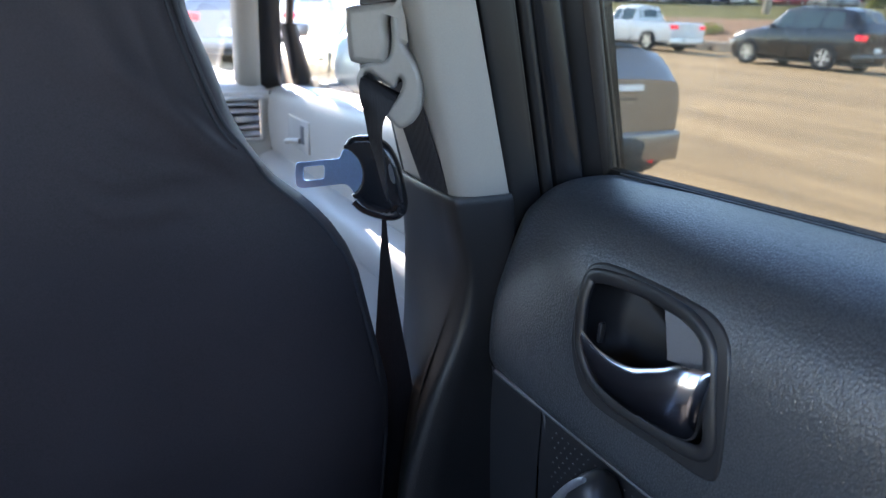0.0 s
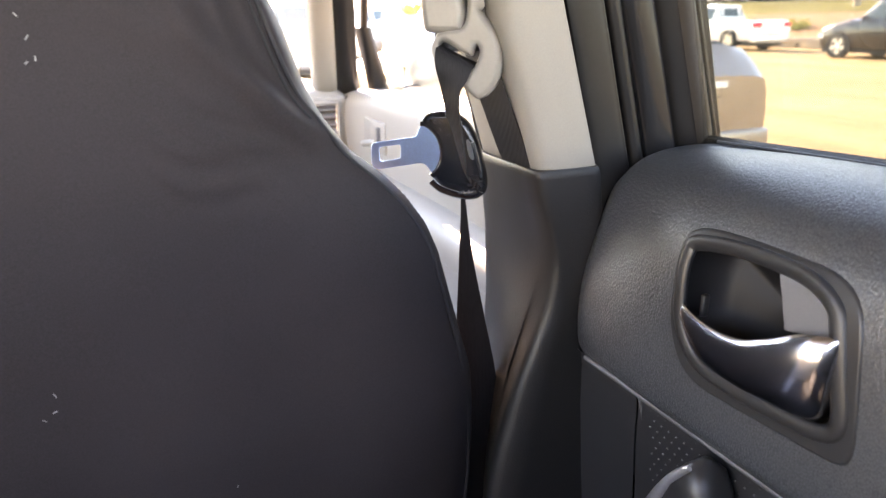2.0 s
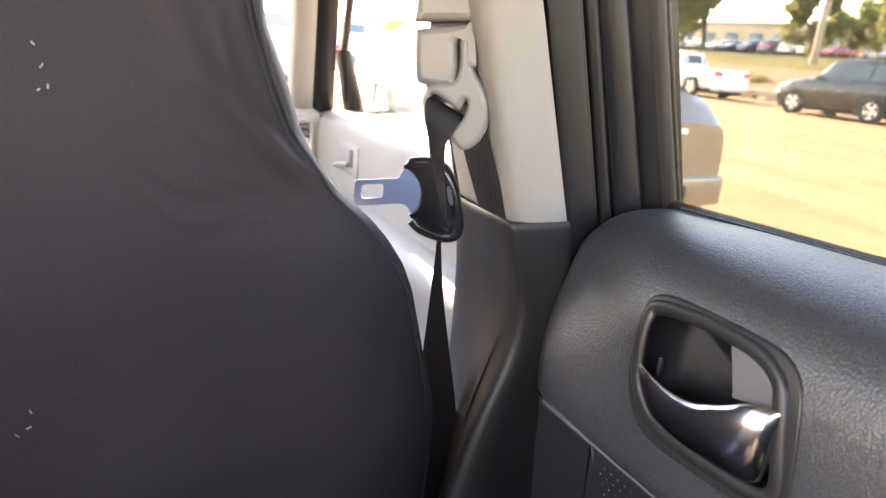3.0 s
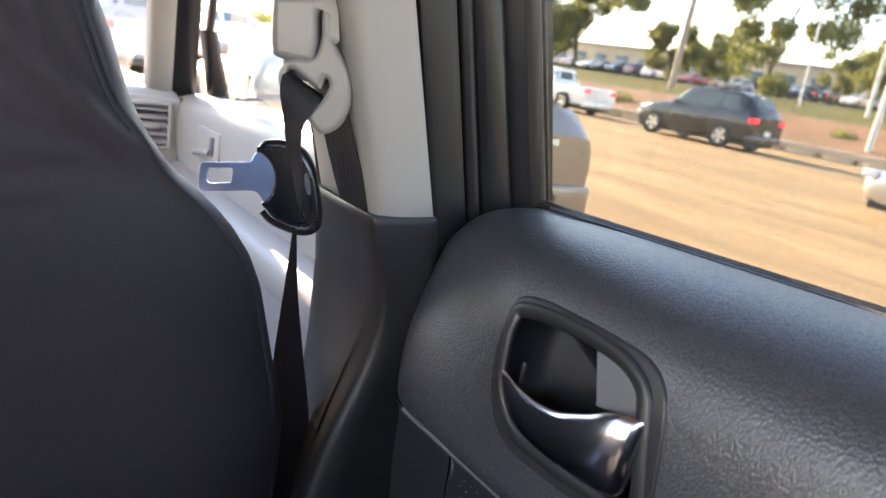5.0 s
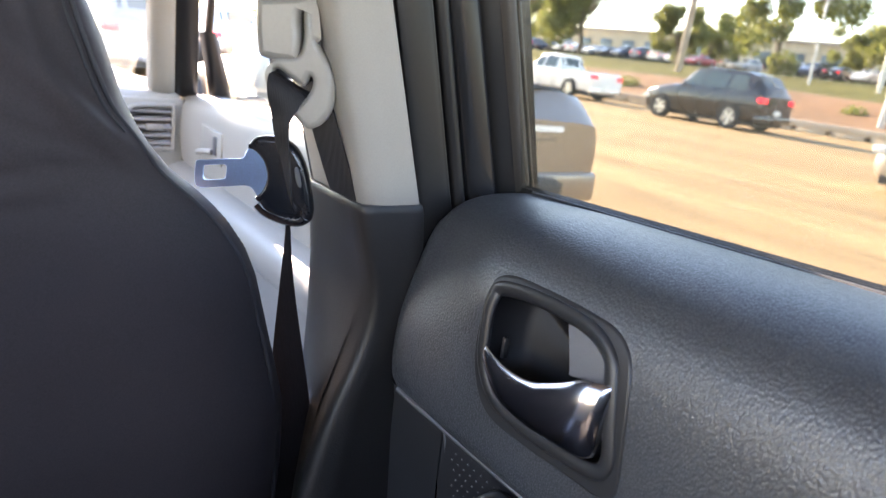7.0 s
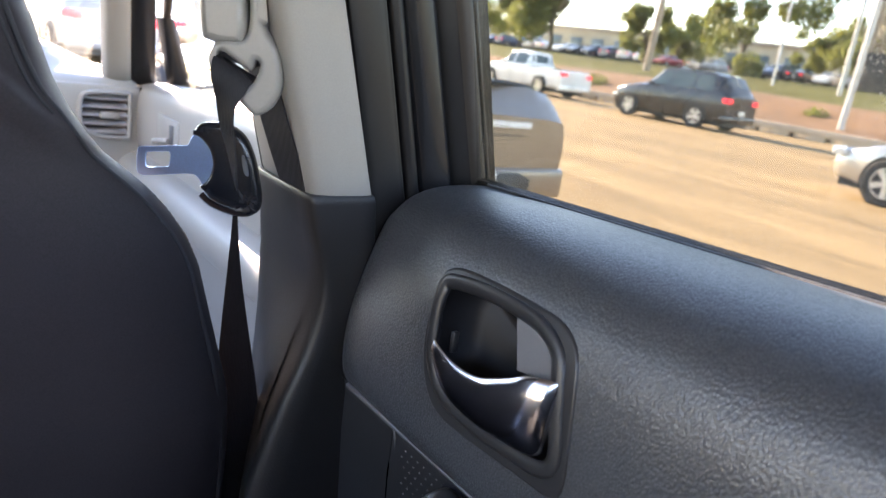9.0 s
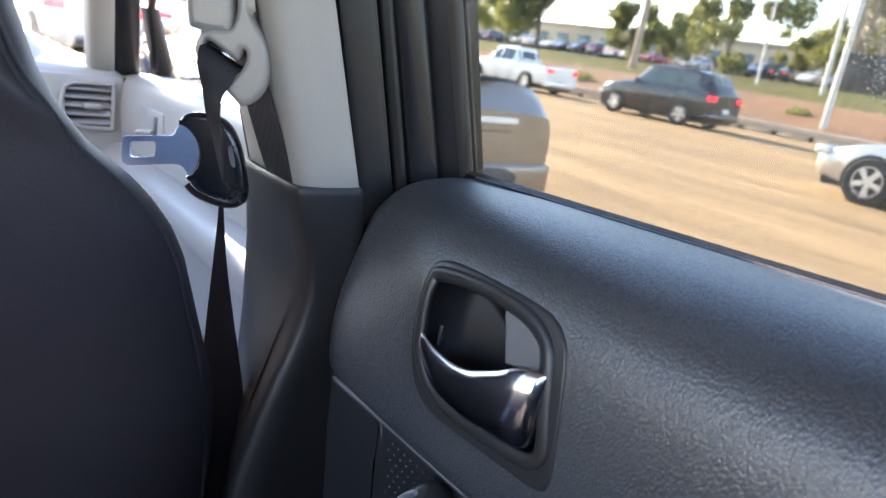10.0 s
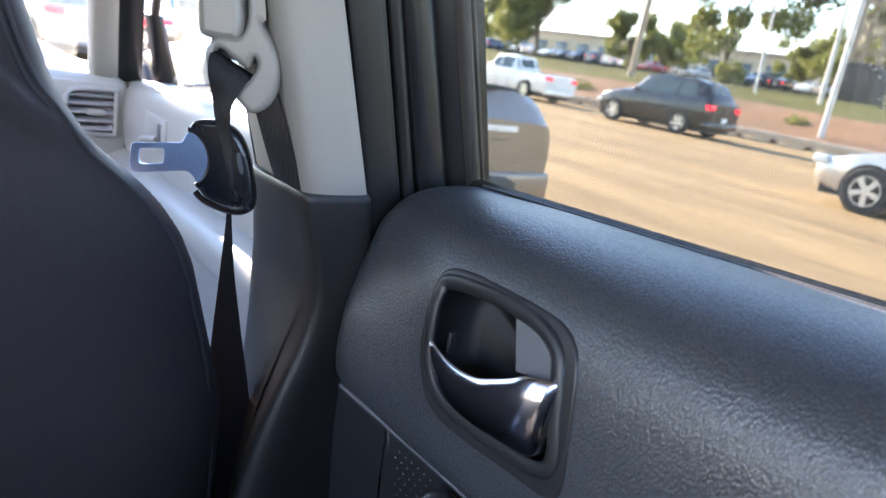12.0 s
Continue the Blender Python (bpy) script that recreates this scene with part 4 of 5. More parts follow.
dx = [-0.82, -0.4, 0.0, 0.4, 0.50, 0.56, 0.60, 0.64, 0.68, 0.71, 0.74, 0.775, 0.788, 0.793]
bm = loft([catmull([(x, y + (0.01 if x > 0.79 else 0), z - (0.006 if x > 0.785 else 0) + 0.055 * sstep(0.77, 0.58, x) * sstep(1.76, 1.92, y) * sstep(2.36, 2.1, y)) for y, z in dprof], 5) for x in dx], closed=False)
child("dash_top", bm, DASH_GREY, dash, "pale grey top pad")
face = cut_plate([[(0.40, 0.80), (0.795, 0.80), (0.795, 1.062), (0.79, 1.072), (0.40, 1.072)],
                  [(p.x, p.y) for p in catmull([(0.668, 1.036, 0), (0.682, 1.053, 0), (0.720, 1.057, 0), (0.764, 1.057, 0), (0.771, 1.050, 0), (0.772, 1.0, 0), (0.771, 0.962, 0), (0.764, 0.955, 0), (0.720, 0.956, 0), (0.69, 0.962, 0), (0.668, 0.985, 0)], 4, True)]],
                 0.02, 0.004, 2)
face.transform(Matrix.Translation((0, 1.742, 0)) @ Matrix.Rotation(radians(90), 4, "X"))
child("dash_face", face, DASH_GREY, dash)
vent = child("air_vent", boxed((0.655, 1.78, 0.945), (0.78, 1.80, 1.065), 0.003), DARK_VENT, dash, "dark slatted air vent")
for k in range(5):
    z = 1.043 - 0.019 * k
    bm = boxed((0.664, -0.012, -0.0025), (0.770, 0.012, 0.0025), 0.0015)
    bmesh.ops.rotate(bm, verts=bm.verts, cent=(0, 0, 0), matrix=Matrix.Rotation(radians(18), 3, "X"))
    bmesh.ops.translate(bm, verts=bm.verts, vec=(0, 1.750, z))
    child("slat", bm, VENT_SLAT, vent)
vloop = catmull([(0.668, 1.728, 1.036), (0.682, 1.728, 1.053), (0.720, 1.728, 1.057), (0.764, 1.728, 1.057), (0.771, 1.728, 1.050), (0.772, 1.728, 1.0), (0.771, 1.728, 0.962), (0.764, 1.728, 0.955), (0.720, 1.728, 0.956), (0.69, 1.728, 0.962), (0.668, 1.728, 0.985)], 4, True)
frame_rings = []
for k in range(len(vloop) + 1):
    p, tg = vloop[k % len(vloop)], (vloop[(k + 1) % len(vloop)] - vloop[k % len(vloop) - 1]).normalized()
    side = tg.cross(Vector((0, 1, 0)))
    frame_rings.append([p + 0.0055 * (math.cos(2 * math.pi * j / 10) * Vector((0, 1, 0)) + math.sin(2 * math.pi * j / 10) * side) for j in range(10)])
child("vent_frame", loft(frame_rings, cap=False), DASH_GREY, vent, "rounded pale vent frame")
child("vent_slider", boxed((0.710, 1.728, 0.997), (0.750, 1.75, 1.012), 0.004), DASH_GREY, vent)
bm = cut_plate([[(p.x, p.y) for p in catmull([(0.655, 1.80, 0), (0.668, 1.812, 0), (0.70, 1.806, 0), (0.715, 1.797, 0), (0.70, 1.793, 0), (0.67, 1.795, 0)], 4, True)]], 0.003, 0.0008, 1)
bm.transform(Matrix.Translation((0, 0, 1.0965)))
child("demister_slot", bm, DARK_VENT, dash, "dark demister grille")
# black bead stands in for the shaded gap between dash and door
child("dash_gap", tube([(0.797, 1.733, z) for z in (0.80, 0.95, 1.05, 1.072)], 0.0045, 8), RUBBER, dash)
child("glovebox", boxed((0.10, 1.66, 0.62), (0.62, 1.74, 0.80), 0.02), DASH_GREY, dash)
child("lower_dash", boxed((-0.80, 1.76, 0.55), (0.79, 2.0, 0.95), 0.02), DASH_GREY, dash)
screen = loft([[(-0.78, 2.32, 1.045), (0.80, 2.32, 1.045), (0.80, 2.326, 1.048), (-0.78, 2.326, 1.048)], [(-0.64, 1.02, 1.66), (0.64, 1.02, 1.66), (0.64, 1.026, 1.664), (-0.64, 1.026, 1.664)]])
ws = part("window_front", screen, CLEAR, flat=True)
ws.visible_shadow = False
tagged(ws, "raked clear windscreen over the dashboard", "windscreen", kind="structure")

# ================= outdoors: ground =================
GROUND = [(-900, 0.0), (-40, 0.0), (-3, 0.0), (26.3, 0.0)]


def sheet(name, prof, material, label, category, y0=-300, y1=900, steps=40):
    ysx = sorted(set([y0, y1] + list(np.linspace(-60, 160, steps))))
    rings = [[(x, y, z + (0.12 * noise.noise(Vector((x * 0.2, y * 0.2, 1))) if material is not ROAD and 28 < x < 44 else 0)) for x, z in prof] for y in ysx]
    ob = part(name, loft(rings, closed=False), material)
    return tagged(ob, label, category, kind="structure")


sheet("road", GROUND, ROAD, "wide sunlit concrete road with faint lengthwise streaks", "road")
sheet("verge", [(26.62, 0.38), (28, 0.50), (30, 0.9), (32, 1.25), (34, 1.4)], SOIL, "dry brown soil bank above the kerb wall", "verge")
sheet("lawn", [(34, 1.4), (36, 1.5), (39, 1.75), (42, 1.9), (46, 2.3), (58, 2.75), (72, 3.1)], LAWN, "dry green and brown grass strip", "grass")
sheet("ground", [(72, 3.1), (80, 3.3), (100, 3.8), (140, 4.6), (900, 10.0)], LOT, "grey asphalt parking ground reaching the horizon", "ground")
line = thing("lane_marking", "worn pale dashed lane paint on the road", "road marking", (6.6, 5, 0), kind="structure")
for k in range(9):
    child("paint_stripe", boxed((15.9, -20 + 12 * k, 0.002), (16.02, -17 + 12 * k, 0.008)), PAINT_LINE, line)
kerb = thing("kerb_wall", "low pale concrete kerb wall with drain gaps", "kerb", (26.4, 20, 0), kind="structure")
child("wall_top", boxed((26.28, -40, 0.16), (26.64, 150, 0.41), 0.03), WALLCON, kerb)
for k in range(60):
    child("wall_block", boxed((26.30, -10 + 1.35 * k + 0.11, -0.02), (26.62, -10 + 1.35 * (k + 1) - 0.11, 0.17), 0.01, 1), WALLCON, kerb)
child("drain_back", boxed((26.5, -40, 0.0), (26.6, 150, 0.17)), DARKGAP, kerb)


# ================= vehicles =================
def wheel(parent, x, y, r, w, side):
    m = Matrix.Translation((x, y, r)) @ Matrix.Rotation(radians(90), 4, "Y")
    bm = bmesh.new()
    prof = [(r * 0.66, -w / 2), (r * 0.93, -w / 2), (r, -w * 0.36), (r, w * 0.36), (r * 0.93, w / 2), (r * 0.66, w / 2)]
    rings = [[m @ Vector((q * math.cos(a), q * math.sin(a), h)) for q, h in prof] for a in (2 * math.pi * k / 28 for k in range(29))]
    wh = part("wheel", loft(rings, closed=True, cap=False), TYRE, parent)
    rim = bmesh.new()
    hs = side * w * 0.42
    for k in range(5):
        a = 2 * math.pi * k / 5
        c = [(0.06 * r, -0.09 * r), (0.66 * r, -0.13 * r), (0.66 * r, 0.13 * r), (0.06 * r, 0.09 * r)]
        lo = [rim.verts.new(m @ Matrix.Rotation(a, 4, "Z") @ Vector((p, q, hs))) for p, q in c]
        hi = [rim.verts.new(m @ Matrix.Rotation(a, 4, "Z") @ Vector((p, q, hs - side * 0.03))) for p, q in c]
        rim.faces.new(lo), rim.faces.new(hi[::-1])
        for i in range(4):
            rim.faces.new((lo[i], lo[(i + 1) % 4], hi[(i + 1) % 4], hi[i]))
    for q0, q1 in ((0.60, 0.70), (0.0, 0.16)):
        bmr = [[rim.verts.new(m @ Vector((q * r * math.cos(2 * math.pi * k / 24), q * r * math.sin(2 * math.pi * k / 24), hs + side * 0.005))) for k in range(24)] for q in (q0 + 0.001, q1)]
        for k in range(24):
            rim.faces.new((bmr[0][k], bmr[0][(k + 1) % 24], bmr[1][(k + 1) % 24], bmr[1][k]))
    part("rim", rim, RIM, wh, flat=True)
    back = bmesh.new()
    bmesh.ops.create_circle(back, cap_ends=True, radius=r * 0.68, segments=24, matrix=m @ Matrix.Translation((0, 0, hs - side * 0.05)))
    part("brake_disc", back, BLACK_TRIM, wh, flat=True)


def body_section(w, zl, zb, zt, wt):
    """Half section of a car body: underside, sill, flank, belt line, side glass, roof."""
    h = zb - zl
    half = [(0, zl), (w * 0.86, zl), (w * 0.955, zl + 0.06), (w * 0.99, zl + h * 0.35), (w, zl + h * 0.62), (w * 0.985, zl + h * 0.85), (w * 0.955, zb)]
    if zt > zb + 0.12:
        up = [(lerp(w * 0.945, wt, 0.06), zb + 0.015), (lerp(w * 0.945, wt, 0.5), lerp(zb, zt, 0.48)), (wt, zt - 0.07), (wt * 0.93, zt - 0.025), (wt * 0.7, zt), (0, zt + 0.012)]
    else:
        up = [(w * 0.93, lerp(zb, zt, 0.4)), (w * 0.86, lerp(zb, zt, 0.7)), (w * 0.70, lerp(zb, zt, 0.9)), (w * 0.5, zt), (w * 0.3, zt + 0.004), (0, zt + 0.008)]
    return half + up


def vehicle(name, label, category, paint_mat, L, W, stations, glass_side, glass_front, glass_rear, wheels, r, place, turn=0.0, lamp=True, bed=None, plate=True, group=""):
    """stations: (y from nose 0 to tail 1, sill z, belt z, top z, width share, top half width)."""
    t = thing(name, label, category, (0, 0, 0), group)
    tab = [[s[0] * L for s in stations]] + [[s[i] for s in stations] for i in range(1, 6)]

    def sec(y):
        v = [float(np.interp(y, tab[0], tab[i])) for i in range(1, 6)]
        return body_section(W / 2 * v[3], v[0], v[1], v[2], v[4])

    def ring(y):
        h = sec(y)
        return [(x, L / 2 - y, z) for x, z in h] + [(-x, L / 2 - y, z) for x, z in h[-2:0:-1]]

    ycut = sorted(set([round(v, 4) for v in tab[0]] + [round(v, 4) for v in np.linspace(0, L, 44)]))
    body = part("body", loft([ring(y) for y in ycut]), paint_mat, t, sharp=35)

    def side_glass(y0, y1, side, lo=0.06, hi=0.90, slope0=0.0, slope1=0.0):
        rr = []
        for k in range(9):
            f = k / 8
            row = []
            for j in range(5):
                g = lerp(lo, hi, j / 4)
                y = lerp(y0 + slope0 * g, y1 - slope1 * g, f)
                h = sec(y)
                x = float(np.interp(g, [0, 0.5, 1.0], [h[7][0], h[8][0], h[9][0]]))
                z = float(np.interp(g, [0, 0.5, 1.0], [h[7][1], h[8][1], h[9][1]]))
                row.append((side * (x + 0.006), L / 2 - y, z))
            rr.append(row)
        part("window", loft(rr, closed=False), DARK_GLASS, t)

    for side in (1, -1):
        for g in glass_side:
            side_glass(g[0] * L, g[1] * L, side, slope0=g[2] * L, slope1=g[3] * L)
        for y, wd in wheels:
            wheel(t, side * (W / 2 - 0.06), L / 2 - y * L, r, 0.21, side)
            arch = bmesh.new()
            pts = []
            for q in (r * 1.02, r * 1.16):
                pts.append([arch.verts.new((side * (W / 2 * wd + 0.004), L / 2 - y * L + q * math.cos(a), r + q * math.sin(a))) for a in np.linspace(-0.25, math.pi + 0.25, 20)])
            for k in range(19):
                arch.faces.new((pts[0][k], pts[0][k + 1], pts[1][k + 1], pts[1][k]))
            part("wheel_arch", arch, BLACK_TRIM, t)
            well_bm = bmesh.new()
            bmesh.ops.create_circle(well_bm, cap_ends=True, radius=r * 1.10, segments=24, matrix=Matrix.Translation((side * (W / 2 * wd + 0.002), L / 2 - y * L, r)) @ Matrix.Rotation(radians(90), 4, "Y"))
            part("wheel_well", well_bm, BLACK_TRIM, t, flat=True)
        # lamps
        yb = L * 0.985
        zb = float(np.interp(yb, tab[0], tab[2]))
        if lamp:
            part("tail_lamp", boxed((side * W * 0.30 if side > 0 else -W * 0.485, -L / 2 - 0.012, zb - 0.20), (W * 0.485 if side > 0 else -W * 0.30, -L / 2 + 0.16, zb - 0.05), 0.02), RED_LENS, t)
        part("head_lamp", boxed((W * 0.28 if side > 0 else -W * 0.46, L / 2 - 0.22, 0.60), (W * 0.46 if side > 0 else -W * 0.28, L / 2 - 0.02, 0.72), 0.02), HEAD_LENS, t)
        part("side_mirror", boxed((W * 0.48 if side > 0 else -W * 0.58, L / 2 - glass_side[0][0] * L - 0.35, tab[2][len(tab[2]) // 2] - 0.0), (W * 0.58 if side > 0 else -W * 0.48, L / 2 - glass_side[0][0] * L - 0.22, tab[2][len(tab[2]) // 2] + 0.13), 0.03), paint_mat, t)
        for g in glass_side[:2]:
            yd = lerp(g[0], g[1], 0.8) * L
            part("door_handle", boxed((side * (W / 2 - 0.02) if side > 0 else -W / 2 - 0.012, L / 2 - yd, 0.80), (W / 2 + 0.012 if side > 0 else -W / 2 + 0.02, L / 2 - yd + 0.16, 0.825), 0.006), paint_mat, t)
            part("door_seam", boxed((side * (W / 2 - 0.04) if side > 0 else -W / 2 - 0.001, L / 2 - g[1] * L - 0.005, 0.32), (W / 2 + 0.001 if side > 0 else -W / 2 + 0.04, L / 2 - g[1] * L + 0.005, 0.88)), BLACK_TRIM, t)

    def end_glass(y0, y1, nm):
        rr = []
        for k in range(7):
            y = lerp(y0, y1, k / 6) * L
            h = sec(y)
            x, z = h[-4][0] * 0.93, h[-1][1] + 0.006
            rr.append([(x * q, L / 2 - y, z - 0.035 * q * q) for q in (-1, -0.5, 0, 0.5, 1)])
        part(nm, loft(rr, closed=False), DARK_GLASS, t)

    end_glass(*glass_front, "windscreen")
    if glass_rear:
        end_glass(*glass_rear, "rear_window")
    if bed:
        y0, y1 = bed
        zb = float(np.interp(0.5 * (y0 + y1) * L, tab[0], tab[3]))
        part("cargo_bed", boxed((-W * 0.40, L / 2 - y1 * L, zb - 0.02), (W * 0.40, L / 2 - y0 * L, zb + 0.012)), BLACK_TRIM, t)
    part("bumper", boxed((-W * 0.47, -L / 2 - 0.03, 0.30), (W * 0.47, -L / 2 + 0.2, 0.52), 0.03), paint_mat if category != "pickup truck" else RIM, t)
    if plate:
        part("number_plate", boxed((-0.17, -L / 2 - 0.045, 0.56), (0.17, -L / 2 - 0.02, 0.70), 0.004), PLATE_WHITE, t)
    part("underbody", boxed((-W * 0.42, -L * 0.46, 0.17), (W * 0.42, L * 0.46, 0.34)), BLACK_TRIM, t)
    t.matrix_world = pose(place[0], place[1], place[2], 0, 0, turn)
    return t


SEDAN = [(0.0, 0.30, 0.58, 0.60, 0.70, 0.5), (0.03, 0.24, 0.66, 0.69, 0.86, 0.5), (0.12, 0.20, 0.78, 0.83, 0.96, 0.5), (0.26, 0.19, 0.89, 0.97, 1.0, 0.5), (0.30, 0.19, 0.91, 1.02, 1.0, 0.66), (0.43, 0.19, 0.93, 1.40, 1.0, 0.60),
         (0.54, 0.19, 0.945, 1.455, 1.0, 0.58), (0.66, 0.20, 0.96, 1.42, 1.0, 0.56), (0.86, 0.22, 0.985, 1.10, 0.985, 0.60), (0.90, 0.24, 0.99, 1.06, 0.97, 0.6), (0.97, 0.27, 0.99, 1.04, 0.93, 0.6), (1.0, 0.34, 0.90, 0.94, 0.86, 0.6)]
SUV = [(0.0, 0.34, 0.70, 0.74, 0.74, 0.5), (0.03, 0.28, 0.80, 0.86, 0.9, 0.5), (0.12, 0.25, 0.93, 0.99, 0.97, 0.5), (0.25, 0.24, 1.03, 1.10, 1.0, 0.55), (0.29, 0.24, 1.05, 1.16, 1.0, 0.68), (0.40, 0.24, 1.07, 1.62, 1.0, 0.64),
       (0.52, 0.24, 1.08, 1.70, 1.0, 0.63), (0.80, 0.25, 1.10, 1.68, 1.0, 0.61), (0.90, 0.27, 1.11, 1.60, 0.985, 0.60), (0.965, 0.30, 1.11, 1.28, 0.96, 0.62), (1.0, 0.36, 1.0, 1.05, 0.90, 0.62)]
PICKUP = [(0.0, 0.38, 0.78, 0.82, 0.78, 0.5), (0.03, 0.33, 0.92, 0.97, 0.93, 0.5), (0.12, 0.30, 1.02, 1.07, 0.98, 0.5), (0.24, 0.30, 1.08, 1.14, 1.0, 0.6), (0.27, 0.30, 1.10, 1.20, 1.0, 0.70), (0.35, 0.30, 1.12, 1.72, 1.0, 0.66),
          (0.45, 0.30, 1.12, 1.78, 1.0, 0.65), (0.57, 0.30, 1.12, 1.74, 1.0, 0.64), (0.605, 0.30, 1.12, 1.25, 1.0, 0.66), (0.61, 0.32, 1.10, 1.14, 1.0, 0.66), (0.98, 0.36, 1.10, 1.14, 0.99, 0.66), (1.0, 0.40, 1.06, 1.10, 0.96, 0.66)]
SEDAN_GLASS = dict(glass_side=[(0.33, 0.52, 0.10, 0.0), (0.535, 0.70, 0.0, 0.03), (0.71, 0.79, 0.0, 0.055)], glass_front=(0.315, 0.425), glass_rear=(0.69, 0.845))
SUV_GLASS = dict(glass_side=[(0.31, 0.50, 0.08, 0.0), (0.515, 0.70, 0.0, 0.0), (0.715, 0.87, 0.0, 0.04)], glass_front=(0.30, 0.39), glass_rear=(0.905, 0.96))
PICKUP_GLASS = dict(glass_side=[(0.285, 0.42, 0.06, 0.0), (0.435, 0.575, 0.0, 0.01)], glass_front=(0.275, 0.345), glass_rear=(0.58, 0.603))
vehicle("silver_sedan", "silver four-door sedan driving in the second lane", "car", paint("silver_paint", (0.46, 0.44, 0.41), 0.6), 4.9, 1.85, SEDAN, **SEDAN_GLASS, wheels=[(0.19, 1.0), (0.77, 0.99)], r=0.335, place=(12.2, 2.4, 0), turn=-3)
vehicle("dark_suv", "dark grey family SUV with lit red tail lamps", "car", paint("dark_grey_paint", (0.009, 0.010, 0.012), 0.0), 4.5, 1.92, [(q[0], q[1], q[2] * 1.05, q[3] * 1.07, q[4], q[5]) for q in SUV], **SUV_GLASS, wheels=[(0.19, 1.0), (0.78, 0.99)], r=0.37, place=(21.6, 14.6, 0))
vehicle("white_pickup", "white pickup truck by the kerb", "pickup truck", paint("white_paint", (0.75, 0.74, 0.70), 0.0), 5.4, 1.95, PICKUP, **PICKUP_GLASS, wheels=[(0.17, 1.0), (0.77, 0.99)], r=0.39, place=(23.4, 23.8, 0), bed=(0.62, 0.97))
FASTBACK = SEDAN[:6] + [(0.52, 0.19, 0.955, 1.47, 1.0, 0.585), (0.62, 0.19, 0.975, 1.44, 1.0, 0.575), (0.74, 0.20, 1.0, 1.33, 1.0, 0.56), (0.85, 0.22, 1.01, 1.175, 0.985, 0.55), (0.90, 0.23, 1.0, 1.10, 0.975, 0.6),
                        (0.955, 0.26, 0.97, 1.075, 0.955, 0.6), (0.968, 0.27, 0.95, 1.0, 0.945, 0.6), (1.0, 0.33, 0.84, 0.88, 0.90, 0.6)]
fast = vehicle("bronze_sedan", "champagne fastback sedan close by in the next lane", "car", paint("champagne_paint", (0.26, 0.215, 0.17), 0.5), 4.85, 1.88, FASTBACK,
               glass_side=[(0.33, 0.52, 0.10, 0.0), (0.535, 0.69, 0.0, 0.02), (0.70, 0.80, 0.0, 0.07)], glass_front=(0.315, 0.425), glass_rear=(0.63, 0.88),
               wheels=[(0.18, 1.0), (0.79, 0.99)], r=0.36, place=(3.45, 6.05, 0), plate=False, lamp=False)
for sx in (-1, 1):
    part("tail_lamp", loft([[(sx * x, -2.446 + 0.13 * (x / 0.85) ** 4 + a, 0.797 + b) for a, b in ((0.06, 0.0), (-0.004, 0.006), (-0.004, 0.052), (0.06, 0.058))] for x in (0.72, 0.78, 0.83, 0.87)]), RED_LENS, fast, "slim red tail lamp")
part("spoiler_lip", loft([[(x, -2.425 + 0.17 + 0.22 * (x / 0.8) ** 2 + a, 1.078 - 0.05 * (x / 0.8) ** 4 + b) for a, b in ((0.16, 0.0), (0.05, 0.022), (-0.02, 0.030), (-0.03, 0.014), (0.02, -0.02))]
                                 for x in np.linspace(-0.80, 0.80, 17)]), BLACK_TRIM, fast, "black tail spoiler lip")
part("light_bar", loft([[(x, -2.44 + 0.13 * (x / 0.85) ** 4 + a, 0.80 + b) for a, b in ((0.06, 0.0), (0.0, 0.006), (0.0, 0.046), (0.06, 0.052))] for x in np.linspace(-0.85, 0.85, 17)]), HEAD_LENS, fast, "full-width pale rear light bar")
part("trunk_seam", loft([[(x, -2.431 + 0.13 * (x / 0.85) ** 4 + a, 0.745 + b) for a, b in ((0.03, 0.0), (-0.004, 0.0), (-0.004, 0.008), (0.03, 0.008))] for x in np.linspace(-0.72, 0.72, 13)]), BLACK_TRIM, fast)
part("rear_diffuser", loft([[(x, -2.475 + 0.16 * (abs(x) / 0.86) ** 4 + a, z) for a, z in ((0.25, 0.22), (0.05, 0.22), (0.0, 0.27), (-0.004, 0.44), (0.012, 0.49), (0.06, 0.505))] for x in np.linspace(-0.86, 0.86, 17)]), BLACK_TRIM, fast, "black lower bumper")
pl = part("number_plate", boxed((-0.16, -2.500, 0.36), (0.16, -2.478, 0.50), 0.004), PLATE_WHITE, fast, "white plate")
part("plate_bar", boxed((-0.12, -2.5025, 0.405), (0.12, -2.4985, 0.455), 0.001), PLATE, pl)
# reflectors use the glowing lamp lens material, so their shine is emitted
for sx in (-0.62, 0.62):
    part("reflector", boxed((sx - 0.02, -2.487 + 0.04, 0.30), (sx + 0.02, -2.44, 0.46), 0.006), RED_LENS, fast, "upright red reflector with a faint added glow")
part("roof_antenna", loft([[(0.03 * w, -0.55 - 0.10 * k, 1.462 + h) for w, h in ((-1, 0), (-0.3, 0.045 * f), (0.3, 0.045 * f), (1, 0))] for k, f in ((0, 0.1), (0.6, 0.6), (1.0, 1.0), (1.25, 0.9))]), BLACK_TRIM, fast)

vehicle("grey_hatchback", "small grey car parked in the far lot", "car", paint("grey_paint", (0.20, 0.20, 0.21), 0.4), 4.3, 1.78, SUV, **SUV_GLASS, wheels=[(0.19, 1.0), (0.78, 0.99)], r=0.33, place=(80, 34.0, 3.31), turn=88, group="parked cars")
